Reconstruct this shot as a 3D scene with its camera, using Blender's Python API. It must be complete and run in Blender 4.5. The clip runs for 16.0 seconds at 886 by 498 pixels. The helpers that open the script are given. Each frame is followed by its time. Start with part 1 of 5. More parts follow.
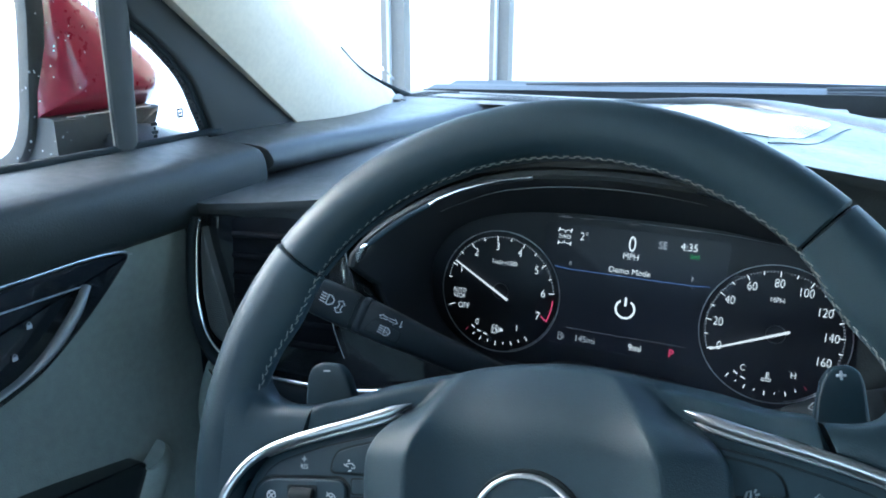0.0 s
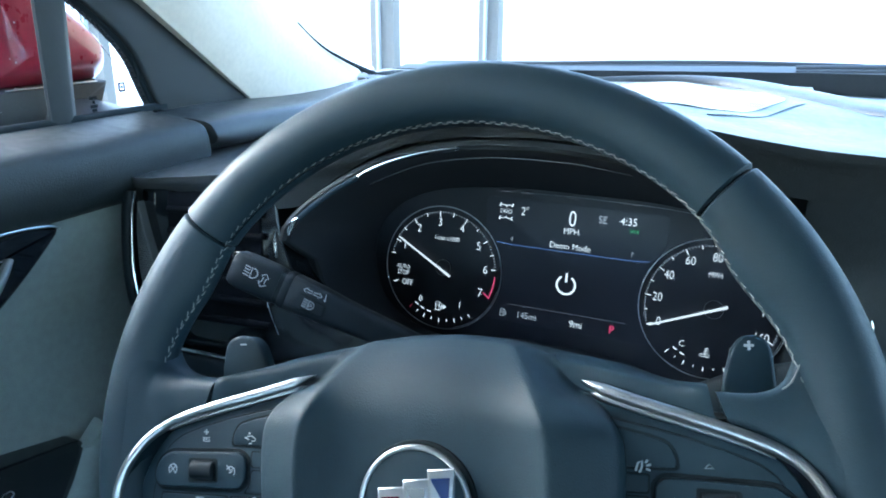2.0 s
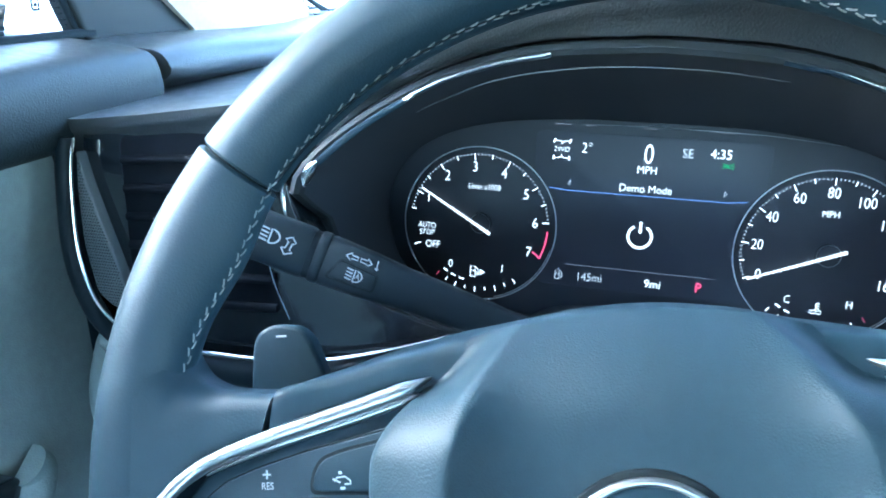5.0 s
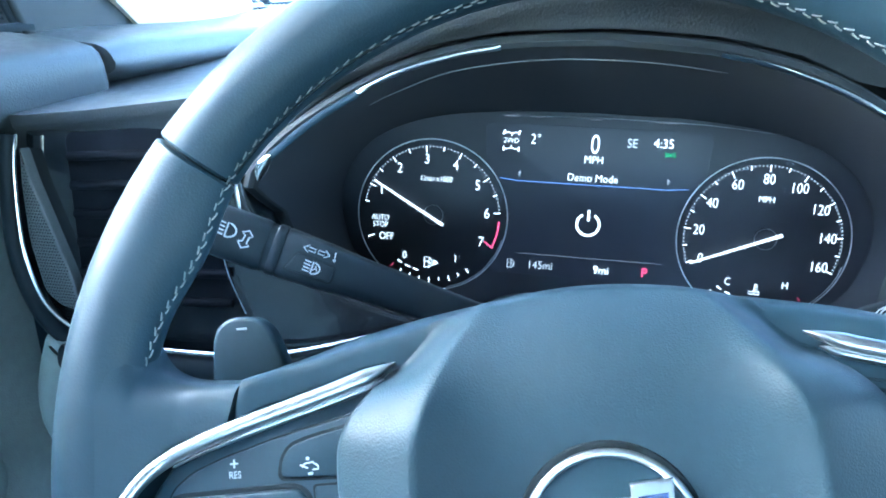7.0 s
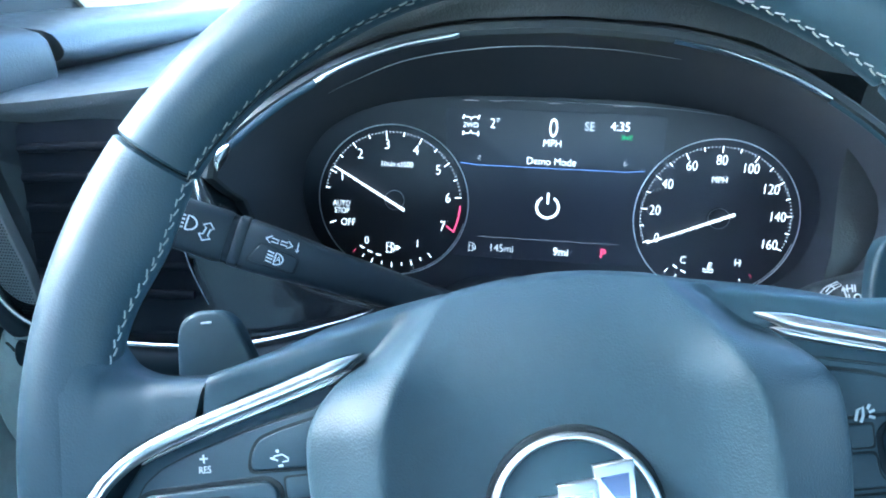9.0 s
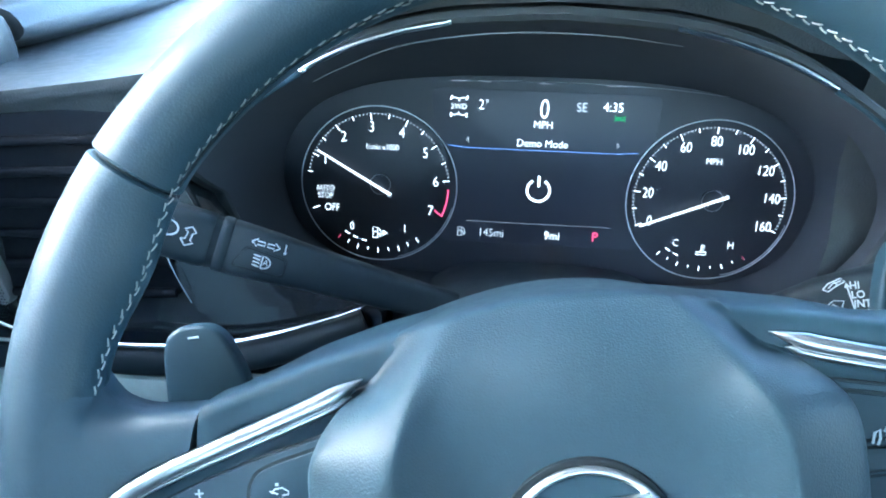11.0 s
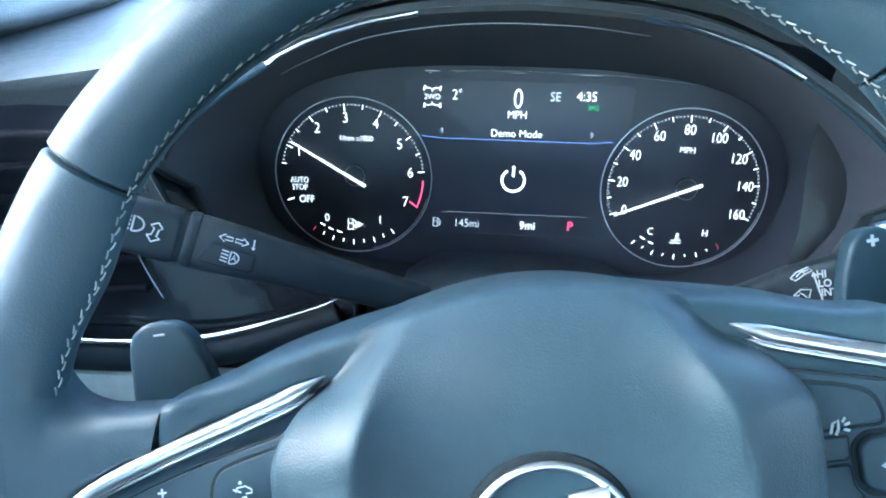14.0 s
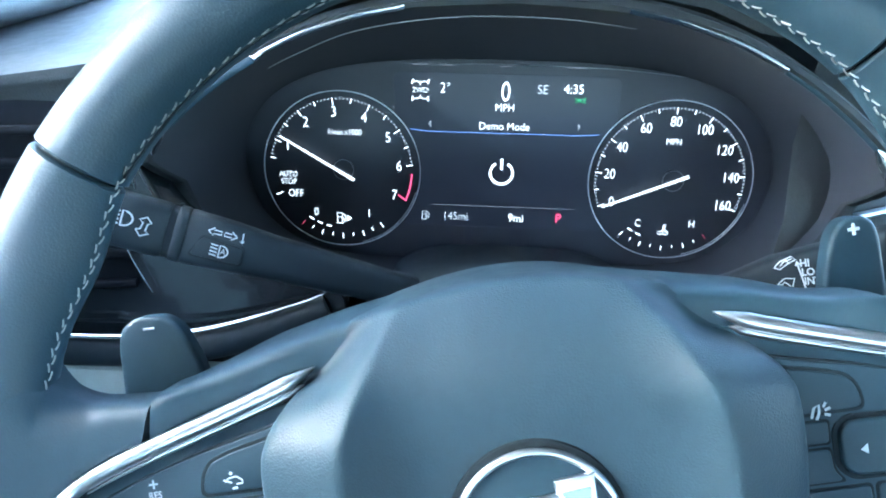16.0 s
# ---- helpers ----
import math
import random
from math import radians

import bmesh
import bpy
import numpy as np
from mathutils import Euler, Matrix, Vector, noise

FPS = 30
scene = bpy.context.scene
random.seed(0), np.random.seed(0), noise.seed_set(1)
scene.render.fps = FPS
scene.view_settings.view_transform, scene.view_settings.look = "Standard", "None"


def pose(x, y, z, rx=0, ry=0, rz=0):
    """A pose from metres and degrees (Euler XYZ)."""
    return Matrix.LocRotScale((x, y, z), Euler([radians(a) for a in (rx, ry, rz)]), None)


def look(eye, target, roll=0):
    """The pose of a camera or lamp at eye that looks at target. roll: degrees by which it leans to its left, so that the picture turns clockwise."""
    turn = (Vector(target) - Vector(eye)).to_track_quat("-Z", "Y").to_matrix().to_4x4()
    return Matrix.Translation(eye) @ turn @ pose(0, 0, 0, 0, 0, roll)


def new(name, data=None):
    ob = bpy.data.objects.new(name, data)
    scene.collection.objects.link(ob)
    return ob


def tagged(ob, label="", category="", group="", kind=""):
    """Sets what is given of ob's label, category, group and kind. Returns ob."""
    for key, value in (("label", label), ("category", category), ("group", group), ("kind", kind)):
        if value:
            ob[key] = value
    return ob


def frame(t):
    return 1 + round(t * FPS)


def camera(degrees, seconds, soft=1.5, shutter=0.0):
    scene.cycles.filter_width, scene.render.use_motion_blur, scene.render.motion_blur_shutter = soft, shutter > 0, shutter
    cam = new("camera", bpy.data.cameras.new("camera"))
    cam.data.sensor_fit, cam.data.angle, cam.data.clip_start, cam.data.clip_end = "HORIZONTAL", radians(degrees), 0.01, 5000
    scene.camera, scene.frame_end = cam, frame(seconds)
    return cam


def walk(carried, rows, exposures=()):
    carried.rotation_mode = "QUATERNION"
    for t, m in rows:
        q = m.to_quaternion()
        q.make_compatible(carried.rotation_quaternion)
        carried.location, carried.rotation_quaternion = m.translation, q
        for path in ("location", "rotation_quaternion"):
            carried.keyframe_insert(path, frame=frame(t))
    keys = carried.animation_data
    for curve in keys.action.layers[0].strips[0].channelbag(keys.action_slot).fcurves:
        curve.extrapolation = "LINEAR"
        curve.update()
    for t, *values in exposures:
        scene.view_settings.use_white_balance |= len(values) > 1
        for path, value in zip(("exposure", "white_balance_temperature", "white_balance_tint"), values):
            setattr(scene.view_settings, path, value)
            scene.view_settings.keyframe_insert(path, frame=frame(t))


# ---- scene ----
cam = camera(62.42, 16.0, soft=1.9)
PATH = [
    (0, 0.0876, -0.5751, 1.2828, 72.333, -0.219, 23.866),
    (0.5, 0.0804, -0.5773, 1.2818, 71.873, -0.231, 23.685),
    (1, 0.0838, -0.5560, 1.2795, 71.420, -0.303, 23.824),
    (1.5, 0.1298, -0.5411, 1.2637, 71.511, -0.216, 23.718),
    (2, 0.1303, -0.5492, 1.2706, 71.318, -0.244, 23.765),
    (2.5, 0.1173, -0.5363, 1.2453, 71.376, -0.335, 23.620),
    (3, 0.1062, -0.5048, 1.2308, 70.795, -0.420, 23.643),
    (3.5, 0.0655, -0.4784, 1.2262, 69.830, -0.573, 23.619),
    (3.7, 0.0502, -0.4712, 1.2167, 69.586, -0.616, 23.395),
    (5.8, -0.0214, -0.4785, 1.2180, 68.840, -0.253, 12.077),
    (6, -0.0243, -0.4748, 1.2176, 68.769, -0.332, 11.979),
    (6.5, -0.0177, -0.4796, 1.2167, 68.910, -0.498, 11.257),
    (7, -0.0073, -0.4845, 1.2178, 68.690, -0.606, 11.354),
    (7.5, -0.0063, -0.4881, 1.2208, 68.610, -0.513, 11.014),
    (8, -0.0076, -0.4852, 1.2234, 68.589, -0.652, 10.609),
    (8.5, -0.0010, -0.4894, 1.2216, 68.028, -0.458, 9.702),
    (9, -0.0080, -0.4862, 1.2237, 66.983, -0.629, 8.052),
    (9.2, -0.0099, -0.4852, 1.2235, 66.576, -0.535, 7.569),
    (11.3, -0.0211, -0.4615, 1.2405, 63.039, -0.700, 5.778),
    (11.5, -0.0171, -0.4597, 1.2406, 63.002, -0.659, 5.707),
    (12, -0.0114, -0.4588, 1.2418, 62.761, -0.624, 5.625),
    (12.5, -0.0110, -0.4588, 1.2396, 62.634, -0.555, 5.518),
    (13, -0.0102, -0.4600, 1.2419, 62.430, -0.573, 5.290),
    (13.5, -0.0114, -0.4606, 1.2409, 62.296, -0.549, 5.041),
    (14, -0.0116, -0.4619, 1.2419, 62.146, -0.547, 4.852),
    (14.5, -0.0111, -0.4633, 1.2418, 62.058, -0.535, 4.655),
    (15, -0.0100, -0.4645, 1.2416, 61.970, -0.484, 4.436),
    (15.5, -0.0105, -0.4646, 1.2425, 61.868, -0.470, 4.252),
    (16, -0.0099, -0.4646, 1.2422, 61.714, -0.475, 4.041),
]
EXPOSURES = [(0.0, 3.2, 5580, 0), (1.2, 3.2, 5500, 0), (2.5, 3.75, 5350, -2), (3.5, 4.6, 5150, -3), (5.8, 4.55, 5000, -3), (6.3, 4.6, 5000, -3), (7.0, 4.8, 5000, -2), (9.0, 4.8, 5060, -2), (16.0, 4.8, 5340, 0)]
walk(cam, [(t, pose(x, y, z, rx, ry, rz)) for t, x, y, z, rx, ry, rz in PATH], EXPOSURES)

# ---------------------------------------------------------------- world and sun
LIT = 3.15                                   # stops of exposure
sky_world = bpy.data.worlds.new("overcast_sky")
scene.world = sky_world
sky_world.use_nodes = True
_n = sky_world.node_tree
_sky = _n.nodes.new("ShaderNodeTexSky")
_sky.sky_type = "NISHITA"
_sky.sun_disc = False
_sky.sun_elevation, _sky.sun_rotation = radians(34), radians(-88)
_sky.dust_density, _sky.air_density = 1.5, 1.0
_n.links.new(_sky.outputs[0], _n.nodes["Background"].inputs[0])
_n.nodes["Background"].inputs[1].default_value = 0.15
sun = new("sun", bpy.data.lights.new("sun", "SUN"))
sun.data.energy, sun.data.angle, sun.data.color = 0.12, radians(30), (1.0, 0.97, 0.92)
sun.matrix_world = look((-8.2, 0.3, 5.5), (0, 0, 0))

# ---------------------------------------------------------------- materials
def material(name, base, rough=0.5, metal=0.0, coat=0.0, spec=0.5, grain=None, bump=0.0, mottle=0.0, mottle_scale=20.0,
             rough_var=0.0, emit=None, emit_strength=0.0, cells=None, sheen=0.0):
    """A principled material with fine grain relief and slow colour and gloss variation, in object metres."""
    m = bpy.data.materials.new(name)
    m.use_nodes = True
    t = m.node_tree
    b = t.nodes["Principled BSDF"]
    b.inputs["Base Color"].default_value = (*base, 1)
    b.inputs["Roughness"].default_value = rough
    b.inputs["Metallic"].default_value = metal
    b.inputs["Coat Weight"].default_value = coat
    b.inputs["Coat Roughness"].default_value = 0.04
    b.inputs["Specular IOR Level"].default_value = spec
    b.inputs["Sheen Weight"].default_value = sheen
    if emit:
        b.inputs["Emission Color"].default_value = (*emit, 1)
        b.inputs["Emission Strength"].default_value = emit_strength
    co = t.nodes.new("ShaderNodeTexCoord")
    if mottle or rough_var:
        n = t.nodes.new("ShaderNodeTexNoise")
        n.inputs["Scale"].default_value, n.inputs["Detail"].default_value = mottle_scale, 5
        t.links.new(co.outputs["Object"], n.inputs["Vector"])
        n2 = t.nodes.new("ShaderNodeTexNoise")
        n2.inputs["Scale"].default_value, n2.inputs["Detail"].default_value = mottle_scale * 14, 3
        t.links.new(co.outputs["Object"], n2.inputs["Vector"])
        mx = t.nodes.new("ShaderNodeMath")
        mx.operation = "ADD"
        t.links.new(n.outputs["Fac"], mx.inputs[0])
        t.links.new(n2.outputs["Fac"], mx.inputs[1])
        if mottle:
            r = t.nodes.new("ShaderNodeMapRange")
            r.inputs["From Min"].default_value, r.inputs["From Max"].default_value = 0.7, 1.3
            r.inputs["To Min"].default_value, r.inputs["To Max"].default_value = 1 - mottle, 1 + mottle
            t.links.new(mx.outputs[0], r.inputs["Value"])
            v = t.nodes.new("ShaderNodeVectorMath")
            v.operation = "SCALE"
            v.inputs[0].default_value = base
            t.links.new(r.outputs[0], v.inputs["Scale"])
            t.links.new(v.outputs[0], b.inputs["Base Color"])
        if rough_var:
            r = t.nodes.new("ShaderNodeMapRange")
            r.inputs["From Min"].default_value, r.inputs["From Max"].default_value = 0.7, 1.3
            r.inputs["To Min"].default_value, r.inputs["To Max"].default_value = max(0.02, rough - rough_var), rough + rough_var
            t.links.new(mx.outputs[0], r.inputs["Value"])
            t.links.new(r.outputs[0], b.inputs["Roughness"])
    if grain and bump:
        if cells:
            g = t.nodes.new("ShaderNodeTexVoronoi")
            g.feature = "SMOOTH_F1" if cells == "soft" else "F1"
            out = g.outputs["Distance"]
        else:
            g = t.nodes.new("ShaderNodeTexNoise")
            g.inputs["Detail"].default_value = 3
            out = g.outputs["Fac"]
        g.inputs["Scale"].default_value = grain
        t.links.new(co.outputs["Object"], g.inputs["Vector"])
        u = t.nodes.new("ShaderNodeBump")
        u.inputs["Strength"].default_value, u.inputs["Distance"].default_value = bump, 0.0006
        t.links.new(out, u.inputs["Height"])
        t.links.new(u.outputs["Normal"], b.inputs["Normal"])
    return m


def glowing(name, colour, strength, scale=0.8):
    """A lit print or display segment: its strength is what it shows at the camera's exposure."""
    return material(name, (0.01, 0.01, 0.01), 0.4, emit=colour, emit_strength=strength * scale / 2 ** LIT)


def clear_glass(name, tint=(1, 1, 1)):
    m = bpy.data.materials.new(name)
    m.use_nodes = True
    b = m.node_tree.nodes["Principled BSDF"]
    b.inputs["Base Color"].default_value = (*tint, 1)
    b.inputs["Roughness"].default_value = 0.0
    b.inputs["IOR"].default_value = 1.01
    b.inputs["Transmission Weight"].default_value = 1.0
    return m


LEATHER = material("black_leather", (0.0142, 0.029, 0.0392), 0.5, spec=0.38, grain=1300, bump=0.11, mottle=0.08, mottle_scale=22, rough_var=0.07, cells="soft")
AIRBAG = material("black_grained_vinyl", (0.0125, 0.0265, 0.0362), 0.54, spec=0.33, grain=1500, bump=0.22, mottle=0.1, mottle_scale=16, rough_var=0.06, cells="soft")
SATIN = material("satin_black_plastic", (0.0105, 0.025, 0.035), 0.48, spec=0.32, grain=2200, bump=0.15, mottle=0.1, mottle_scale=30, rough_var=0.05)
KEYPLASTIC = material("soft_black_key_plastic", (0.0100, 0.024, 0.034), 0.55, spec=0.30, grain=2600, bump=0.2, mottle=0.1, mottle_scale=60, rough_var=0.05)
DASHPAD = material("dark_grained_dash_skin", (0.040, 0.042, 0.042), 0.38, spec=0.5, grain=900, bump=0.35, mottle=0.14, mottle_scale=11, rough_var=0.08, cells="soft")
DOORPAD = material("dark_grained_door_skin", (0.017, 0.021, 0.021), 0.5, spec=0.3, grain=900, bump=0.35, mottle=0.16, mottle_scale=9, rough_var=0.08, cells="soft")
GREY = material("grey_vinyl", (0.27, 0.305, 0.285), 0.6, grain=900, bump=0.45, mottle=0.1, mottle_scale=10, rough_var=0.06, cells="soft")
GLOSS = material("piano_black", (0.010, 0.012, 0.014), 0.12, coat=0.6, mottle=0.2, mottle_scale=40, rough_var=0.05)
VISOR = material("matt_visor_plastic", (0.017, 0.020, 0.021), 0.6, spec=0.3, grain=1800, bump=0.2, mottle=0.1, mottle_scale=20, rough_var=0.05)
COVER = material("smooth_dark_cover", (0.03, 0.031, 0.032), 0.22, grain=300, bump=0.05, mottle=0.1, mottle_scale=20, rough_var=0.05)
DEEP = material("matt_black_funnel", (0.037, 0.040, 0.048), 0.7, spec=0.2, mottle=0.1, mottle_scale=15, rough_var=0.04)
STALK = material("dark_stalk_plastic", (0.009, 0.014, 0.018), 0.55, spec=0.2, grain=2200, bump=0.12, mottle=0.1, mottle_scale=40, rough_var=0.05)
FACE = material("smoked_black_lens", (0.032, 0.034, 0.042), 0.5, mottle=0.08, mottle_scale=5, rough_var=0.02)
DIALFACE = material("matt_black_dial", (0.025, 0.027, 0.035), 0.5, mottle=0.08, mottle_scale=60)
CHROME = material("satin_chrome", (0.56, 0.57, 0.58), 0.30, metal=1.0, mottle=0.02, mottle_scale=30)
RINGMETAL = material("frosted_ring_chrome", (0.85, 0.86, 0.88), 0.55, metal=0.7, mottle=0.02, mottle_scale=30)
BRIGHT = material("bright_chrome", (0.86, 0.87, 0.88), 0.12, metal=1.0, mottle=0.02, mottle_scale=50)
SLAT = material("dull_black_slat", (0.006, 0.007, 0.009), 0.8, spec=0.05, mottle=0.2, mottle_scale=40)
RUBBER = material("black_rubber", (0.010, 0.014, 0.017), 0.75, spec=0.12, grain=1500, bump=0.3, mottle=0.2, mottle_scale=40)
PILLAR = material("beige_woven_pillar_trim", (0.60, 0.53, 0.43), 0.85, grain=1800, bump=0.5, mottle=0.07, mottle_scale=14, sheen=0.2)
HEADLINER = material("beige_headliner_cloth", (0.66, 0.63, 0.57), 0.9, grain=1500, bump=0.5, mottle=0.06, mottle_scale=8)
RED = material("dark_red_paint", (0.19, 0.008, 0.026), 0.3, coat=1.0, mottle=0.12, mottle_scale=9, rough_var=0.06)
MIRRORFOOT = material("grey_black_mirror_plastic", (0.024, 0.027, 0.028), 0.5, grain=900, bump=0.3, mottle=0.15, mottle_scale=25)
SILVER = material("mirror_silver", (0.9, 0.9, 0.9), 0.02, metal=1.0)
THREAD = material("grey_thread", (0.25, 0.245, 0.23), 0.8, grain=5000, bump=0.6, mottle=0.2, mottle_scale=300)
PRINT = material("pale_grey_print", (0.34, 0.36, 0.38), 0.6, mottle=0.1, mottle_scale=300)
GRIP = material("dull_grip_metal", (0.33, 0.34, 0.35), 0.42, metal=0.8, mottle=0.08, mottle_scale=40, rough_var=0.06)
GRILLE = material("grey_speaker_mesh", (0.10, 0.105, 0.105), 0.55, mottle=0.15, mottle_scale=60)
GLASS = clear_glass("window_glass")
SNOW = material("wet_pale_concrete", (0.62, 0.63, 0.64), 0.7, grain=40, bump=0.4, mottle=0.15, mottle_scale=0.8)
POST = material("grey_aluminium", (0.15, 0.135, 0.115), 0.6, mottle=0.08, mottle_scale=6)
FLANGE = material("white_powder_coat", (0.40, 0.40, 0.39), 0.6, mottle=0.05, mottle_scale=8)
FLOORMAT = material("dark_carpet", (0.03, 0.03, 0.032), 0.95, grain=900, bump=0.8, mottle=0.2, mottle_scale=40)
WHITE = glowing("white_backlight", (0.92, 0.96, 1.0), 1.25)
SOFTWHITE = glowing("dim_white_backlight", (0.70, 0.76, 0.85), 0.68)
NEEDLE = glowing("white_needle", (0.95, 0.97, 1.0), 1.05)
PINK = glowing("red_backlight", (1.0, 0.10, 0.24), 0.75)
DIMRED = glowing("dim_red_backlight", (0.9, 0.10, 0.2), 0.3)
GREEN = glowing("green_backlight", (0.08, 0.75, 0.22), 0.5)
BLUE = glowing("blue_display_line", (0.2, 0.36, 0.85), 0.8)
# for the footer line and for reflections imitated above the display
LINE_GLINT = glowing("footer_line_and_glint", (0.7, 0.75, 0.85), 0.35)
LOGO_RED = material("red_enamel", (0.085, 0.007, 0.015), 0.2, coat=0.8)
LOGO_BLUE = material("blue_enamel", (0.013, 0.026, 0.09), 0.2, coat=0.8)
LOGO_WHITE = material("silver_enamel", (0.17, 0.18, 0.19), 0.25, coat=0.5)

# ---------------------------------------------------------------- building helpers
CM = Matrix.Scale(0.01, 4)
TILT = radians(9.0)
DASH = Matrix(((1, 0, 0, -0.1115), (0, math.sin(TILT), -math.cos(TILT), 0.0), (0, math.cos(TILT), math.sin(TILT), 1.05), (0, 0, 0, 1)))
WHEEL = Matrix(((1.0320, -0.1902, 0.0352, 0.0080), (0.1171, 0.4634, -0.9349, -0.2718), (0.1538, 0.9228, 0.4767, 1.0653), (0, 0, 0, 1)))
FD, FW, ID = DASH @ CM, WHEEL @ CM, Matrix.Identity(4)     # dial plane and wheel plane, in centimetres; world, in metres
FH = FW @ Matrix.Translation((-0.12, 0, 0))                 # hub frame


def thing(name, at, label, category, group="", kind=""):
    return_ob = new(name)
    return_ob.empty_display_size = 0.02
    return_ob.location = at
    return tagged(return_ob, label, category, group, kind)


def mesh_of(name, vs, fs, mat, sharp=38):
    me = bpy.data.meshes.new(name)
    me.from_pydata([tuple(v) for v in vs], [], fs)
    me.materials.append(mat)
    me.shade_smooth()
    me.set_sharp_from_angle(angle=radians(sharp))
    return me


def hang(name, me, parent, label=""):
    ob = new(name, me)
    if parent is not None:
        ob.parent = parent
        chain = parent.matrix_basis.copy()
        up = parent.parent
        below = parent
        while up is not None:
            chain = up.matrix_basis @ below.matrix_parent_inverse @ chain
            below, up = up, up.parent
        ob.matrix_parent_inverse = chain.inverted()
    return tagged(ob, label)


def part(name, geo, mat, parent, label="", sharp=38):
    """One mesh object out of one or more (vertices, faces) pieces."""
    pieces = geo if isinstance(geo, list) else [geo]
    vs, fs = [], []
    for v, f in pieces:
        k = len(vs)
        vs += v
        fs += [tuple(i + k for i in q) for q in f]
    return hang(name, mesh_of(name, vs, fs, mat, sharp), parent, label)


def loft(F, rings, closed=True, caps=True, loop=False):
    """Skin over rings of points."""
    n, k = len(rings), len(rings[0])
    vs = [F @ Vector(p) for r in rings for p in r]
    fs = []
    for i in range(n if loop else n - 1):
        for j in range(k if closed else k - 1):
            a, b = i * k, (i + 1) % n * k
            fs.append((a + j, a + (j + 1) % k, b + (j + 1) % k, b + j))
    if caps and closed and not loop:
        fs.append(tuple(reversed(range(k))))
        fs.append(tuple(range((n - 1) * k, n * k)))
    return vs, fs


def rounded(pts, r, steps=4):
    """A closed outline with its corners rounded by r (a number, or one for each corner)."""
    out, n = [], len(pts)
    rs = r if isinstance(r, (list, tuple)) else [r] * n
    for i in range(n):
        p, a, b = Vector(pts[i]), Vector(pts[i - 1]), Vector(pts[(i + 1) % n])
        d = min(rs[i], 0.45 * (a - p).length, 0.45 * (b - p).length)
        if d < 1e-6:
            out.append(p)
            continue
        s, e = p + (a - p).normalized() * d, p + (b - p).normalized() * d
        for k in range(steps + 1):
            t = k / steps
            out.append(s * (1 - t) ** 2 + p * 2 * t * (1 - t) + e * t * t)
    return out


def area(pts):
    return 0.5 * sum(pts[i - 1][0] * pts[i][1] - pts[i][0] * pts[i - 1][1] for i in range(len(pts)))


def inset(pts, d):
    n, out = len(pts), []
    for i in range(n):
        a, p, b = Vector(pts[i - 1][:2]), Vector(pts[i][:2]), Vector(pts[(i + 1) % n][:2])
        e, g = (p - a), (b - p)
        e = e.normalized() if e.length > 1e-9 else g.normalized()
        g = g.normalized() if g.length > 1e-9 else e
        m = Vector((-e.y, e.x)) + Vector((-g.y, g.x))
        m = m.normalized() if m.length > 1e-6 else Vector((-e.y, e.x))
        c = max(0.5, m.dot(Vector((-e.y, e.x))))
        out.append(p + m * d / c)
    return out


def slab(F, outline, h0, h1, bevel=0.05, steps=3, warp=None):
    """A plate with a rounded upper edge over an outline; warp(x, y) adds to its upper height."""
    pts = [Vector(p[:2]) for p in outline]
    if area(pts) < 0:
        pts.reverse()
    f = warp or (lambda x, y: 0.0)
    rings = [[(p.x, p.y, h0) for p in pts]]
    for k in range(steps + 1):
        a = k / steps * math.pi / 2
        q = inset(pts, bevel * (1 - math.cos(a))) if k else pts
        rings.append([(p.x, p.y, h1 - bevel + bevel * math.sin(a) + f(p.x, p.y)) for p in q])
    return loft(F, rings)


def spline(pts, n=8):
    """A smooth open curve through the points."""
    v = [Vector(p) for p in pts]
    out = []
    for i in range(len(v) - 1):
        a, b, c, d = v[max(i - 1, 0)], v[i], v[i + 1], v[min(i + 2, len(v) - 1)]
        for k in range(n):
            t = k / n
            out.append(0.5 * ((2 * b) + (c - a) * t + (2 * a - 5 * b + 4 * c - d) * t * t + (3 * b - a - 3 * c + d) * t ** 3))
    return out + [v[-1]]


def bead(F, path, wide, high, up=(0, 0, 1), k=10, full=False):
    """A rounded strip along a path; wide and high are numbers or functions of 0..1."""
    up = Vector(up)
    path = [Vector(p) for p in path]
    n, rings = len(path), []
    for i, p in enumerate(path):
        t = (path[min(i + 1, n - 1)] - path[max(i - 1, 0)]).normalized()
        side = t.cross(up).normalized()
        top = side.cross(t).normalized()
        s = i / (n - 1)
        w = wide(s) if callable(wide) else wide
        h = high(s) if callable(high) else high
        ring = []
        for j in range(k):
            a = j / k * math.tau if full else j / (k - 1) * math.pi
            ring.append(p + side * (w / 2 * math.cos(a)) + top * (h * math.sin(a)))
        if not full:
            ring += [p - side * (w / 2) - top * (h * 0.5), p + side * (w / 2) - top * (h * 0.5)]
        rings.append(ring)
    return loft(F, rings)


def strokes(F, lines, width, h=0.0, thick=0.02):
    """Flat printed lines."""
    vs, fs = [], []
    for line in lines:
        v, f = bead(F, [(*p[:2], h) for p in line], width, thick, k=4)
        k = len(vs)
        vs += v
        fs += [tuple(i + k for i in q) for q in f]
    return vs, fs


